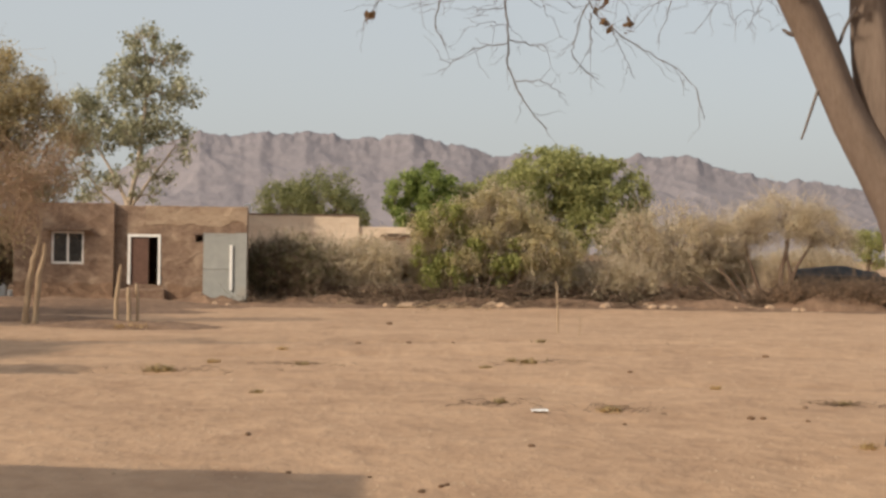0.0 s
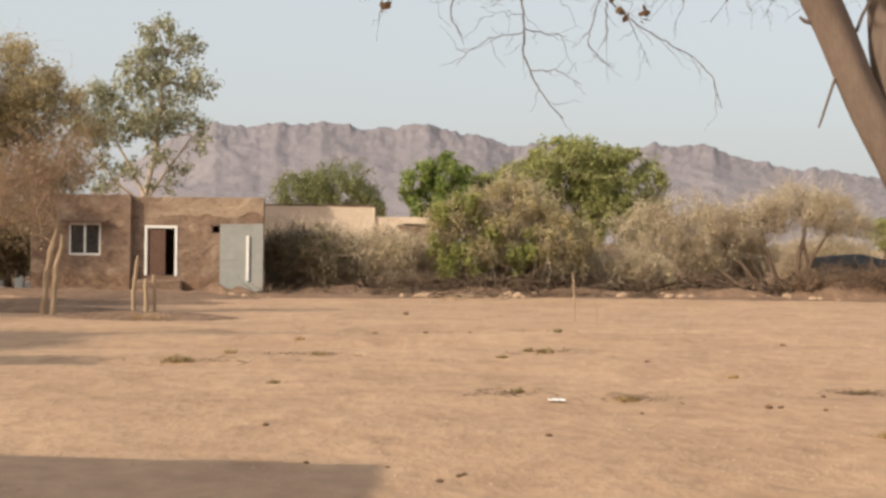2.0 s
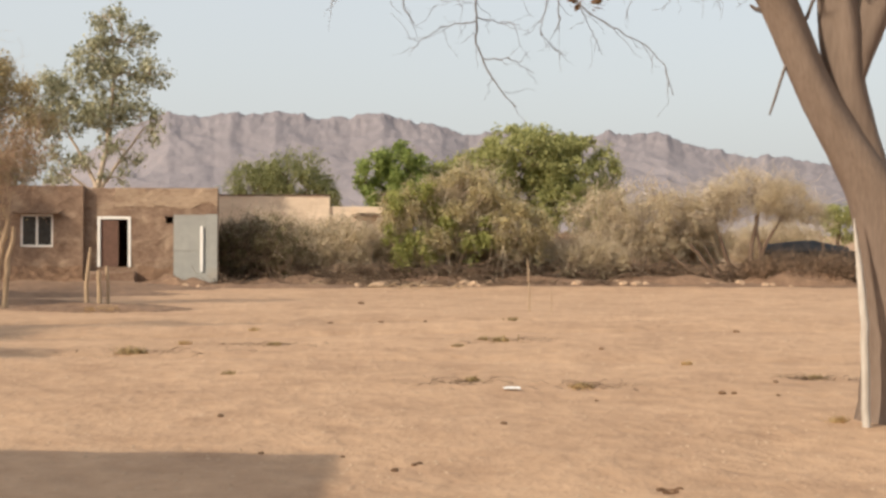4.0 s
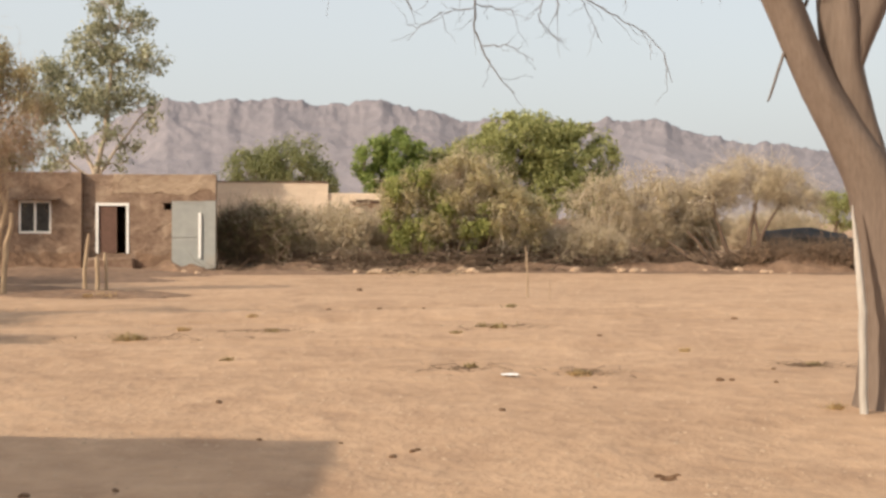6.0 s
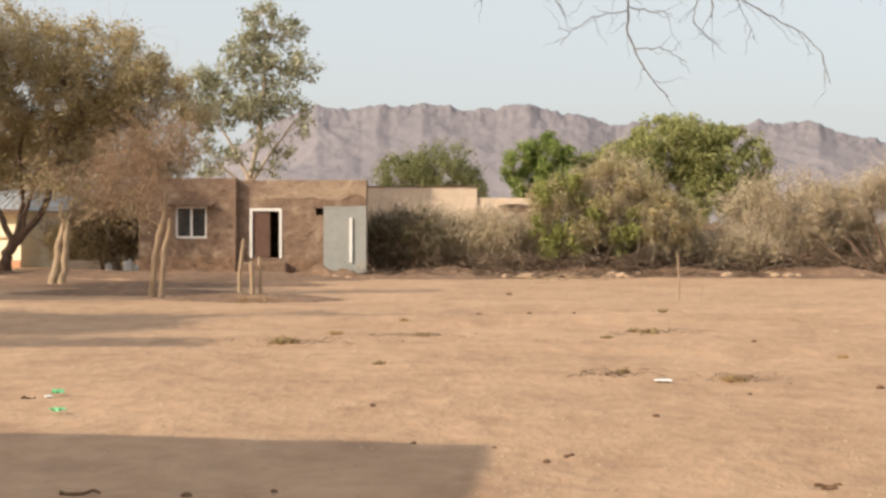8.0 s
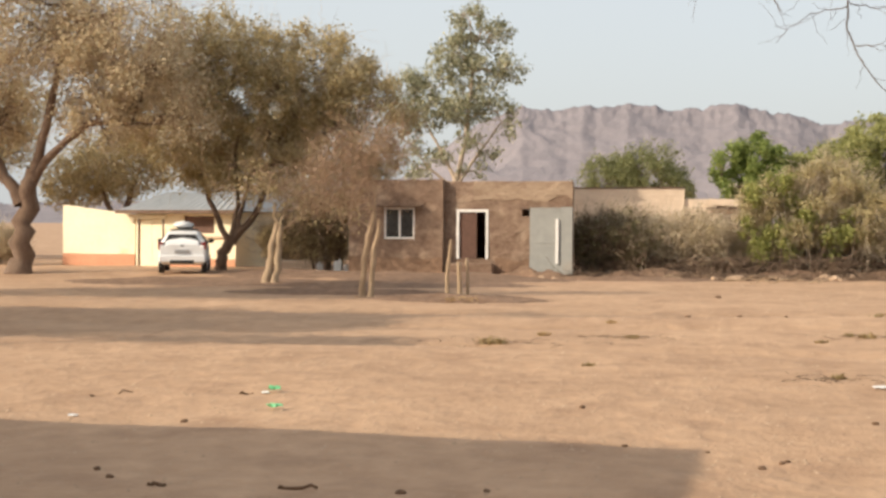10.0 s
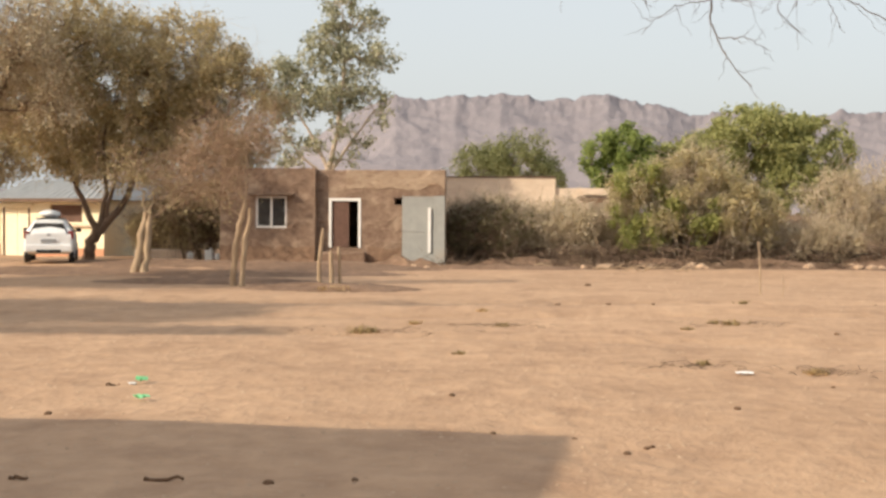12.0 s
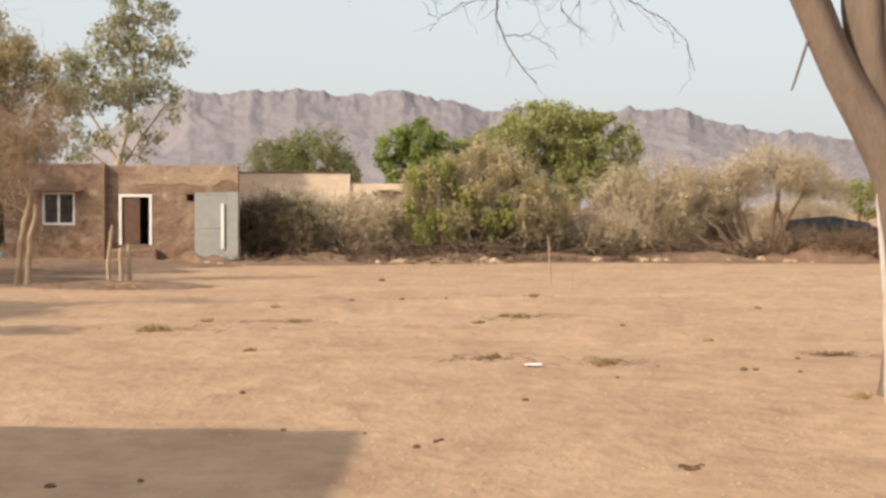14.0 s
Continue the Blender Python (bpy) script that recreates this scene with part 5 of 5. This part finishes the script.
for i, (x, y, s, m) in enumerate(((1.28, 22.0, 0.22, M_TUFT), (1.05, 22.2, 0.15, M_TUFT), (1.75, 15.7, 0.17, M_STRAW), (1.85, 15.8, 0.12, M_TUFT), (0.65, 16.3, 0.14, M_TUFT), (-3.3, 21.6, 0.16, M_STRAW), (-3.8, 19.9, 0.26, M_TUFT), (-3.65, 19.9, 0.2, M_TUFT), (-2.06, 16.8, 0.12, M_TUFT),
                                  (-1.98, 21.3, 0.14, M_TUFT), (0.63, 21.1, 0.13, M_TUFT), (1.79, 27.3, 0.2, M_TUFT), (4.55, 16.8, 0.15, M_TUFT), (3.4, 18.5, 0.12, M_STRAW), (-6.2, 30.4, 0.35, M_STRAW), (-6.55, 30.3, 0.3, M_STRAW), (-5.9, 30.8, 0.3, M_STRAW), (-2.6, 24.5, 0.14, M_STRAW), (3.7, 12.9, 0.14, M_STRAW))):
    tuft((x, y), s, 400 + i, m, "dry yellowish tuft of grass on bare sand" if m is M_STRAW else "withered olive weed tuft on bare sand")

def weed_mat(at, w, d, seed, n=60):
    """Flat dead weed stems spread thinly over the sand."""
    rng = np.random.default_rng(seed)
    tb = Tubes(3)
    for _ in range(n):
        a = np.array([rng.normal(0, w), rng.normal(0, d), 0.0])
        t = rng.uniform(0, 2 * math.pi)
        b = a + np.array([math.cos(t), 0.7 * math.sin(t), 0.12]) * rng.uniform(0.06, 0.22)
        for p in (a, b):
            p[2] += ground_height(at[0] + p[0], at[1] + p[1]) - ground_height(*at) + 0.008
        tb.add(bend(rng, a, b, 3, 0.1, 0.05), [0.004, 0.003, 0.002])
    ob = tb.make("dead_weed", M_BRUSH_SHADE, smooth=False)
    ob.matrix_basis = pose(at[0], at[1], ground_height(*at))
    return tagged(ob, "thin dead weed stems lying on the sand", "weed", kind="stuff")


for i, (x, y, w, d) in enumerate(((0.45, 16.0, 0.3, 0.25), (1.8, 15.75, 0.28, 0.2), (-3.5, 20.0, 0.6, 0.25), (-2.0, 21.3, 0.5, 0.2), (-6.3, 30.4, 0.8, 0.4), (4.5, 16.8, 0.2, 0.15), (1.3, 22.1, 0.35, 0.25))):
    weed_mat((x, y), w, d, 450 + i)

for i, (x, y, s) in enumerate(((-1.67, 13.0, 0.055), (0.77, 12.6, 0.05), (0.05, 10.45, 0.035), (-0.12, 10.2, 0.05), (0.01, 10.4, 0.04), (3.18, 15.3, 0.07), (3.3, 15.3, 0.05), (1.81, 14.7, 0.04), (3.7, 15.05, 0.045), (-1.5, 27.0, 0.09), (-1.2, 34.0, 0.12),
                               (-4.6, 11.1, 0.05), (-4.3, 8.9, 0.045), (-4.1, 8.65, 0.04), (-2.2, 8.55, 0.05), (-1.72, 8.75, 0.04), (-0.5, 10.75, 0.03), (-1.1, 10.9, 0.035), (4.0, 16.4, 0.05), (2.6, 20.6, 0.07), (5.2, 24.0, 0.08), (-0.6, 27.5, 0.08), (4.2, 27.8, 0.08), (0.2, 26.0, 0.07))):
    stone("clod", (x, y), s * 0.68, 500 + i, M_DUNG, "small dark dried clod on the sand", "clod", "clods on the sand", flat=0.5)


def fallen_stick(x, y, turn, size, r):
    rng = np.random.default_rng(int(900 + 10 * abs(x)))
    tb = Tubes(6)
    tb.add(bend(rng, (-size, 0, r), (size, 0, r), 6, 0, 0.05), np.linspace(r, r * 0.6, 6))
    ob = tb.make("stick", M_DUNG)
    ob.matrix_basis = pose(x, y, ground_height(x, y), 0, 0, turn)
    tagged(ob, "dark broken stick lying on the sand", "stick", "sticks on the sand")


for q in ((-2.85, 8.6, 4, 0.12, 0.016), (-3.7, 8.45, -3, 0.06, 0.014), (1.62, 9.35, 3, 0.085, 0.012), (1.6, 9.2, -6, 0.05, 0.012), (-4.8, 13.1, 50, 0.07, 0.012), (-6.0, 12.8, 55, 0.22, 0.01)):
    fallen_stick(*q)


def litter(name, at, w, d, h, mat, label, seed, turn=0):
    bm = bmesh.new()
    bmesh.ops.create_grid(bm, x_segments=10, y_segments=6, size=0.5)
    for v in bm.verts:
        v.co = Vector((v.co.x * w, v.co.y * d, 0.5 * h + h * 0.5 * noise.noise((v.co.x * 5 + seed, v.co.y * 5, 0))))
    bmesh.ops.solidify(bm, geom=bm.faces[:], thickness=0.006)
    ob = part(name, bm, mat)
    ob.matrix_basis = pose(at[0], at[1], ground_height(*at) + 0.012, 0, 0, turn)
    return tagged(ob, label, "litter")


litter("paper_scrap", (1.02, 15.4), 0.17, 0.12, 0.03, M_PLASTIC, "white crumpled paper scrap on the sand", 1, 5)
litter("plastic_bag", (-4.56, 13.2), 0.11, 0.12, 0.08, M_GREEN_PLASTIC, "crumpled green plastic bag on the sand", 2, 20)
litter("plastic_bag", (-4.17, 12.05), 0.10, 0.1, 0.06, M_GREEN_PLASTIC, "crumpled green plastic bag on the sand", 3, 70)
litter("paper_scrap", (-4.63, 13.15), 0.06, 0.08, 0.02, M_PLASTIC, "small white paper scrap on the sand", 4, 30)
litter("paper_scrap", (-5.6, 11.2), 0.07, 0.06, 0.02, M_PLASTIC, "small white paper scrap on the sand", 5, 10)


def pebbles():
    """Grit and trampled crumbs over the open sand."""
    rng = np.random.default_rng(77)
    n = 5200
    y = 7 + 38 * rng.uniform(0, 1, n) ** 1.6
    x = rng.uniform(-1, 1, n) * (2 + 0.42 * y) - 0.07 * y
    s = rng.uniform(0.006, 0.022, n) * (0.7 + y / 30)
    octa = np.array([(1, 0, 0), (0, 1, 0), (-1, 0, 0), (0, -1, 0), (0, 0, 0.7)], float)
    v = np.empty((n, 5, 3))
    for i in range(n):
        v[i] = octa * s[i] * rng.uniform(0.6, 1.4, (5, 3)) + (x[i], y[i], ground_height(x[i], y[i]))
    base = np.array([(0, 1, 4), (1, 2, 4), (2, 3, 4), (3, 0, 4)])
    f = (base[None] + 5 * np.arange(n)[:, None, None]).reshape(-1, 3)
    tagged(mesh_object("grit", v.reshape(-1, 3), f, M_STONE), "loose grit and crumbs scattered on the sand", "grit", kind="stuff")


pebbles()
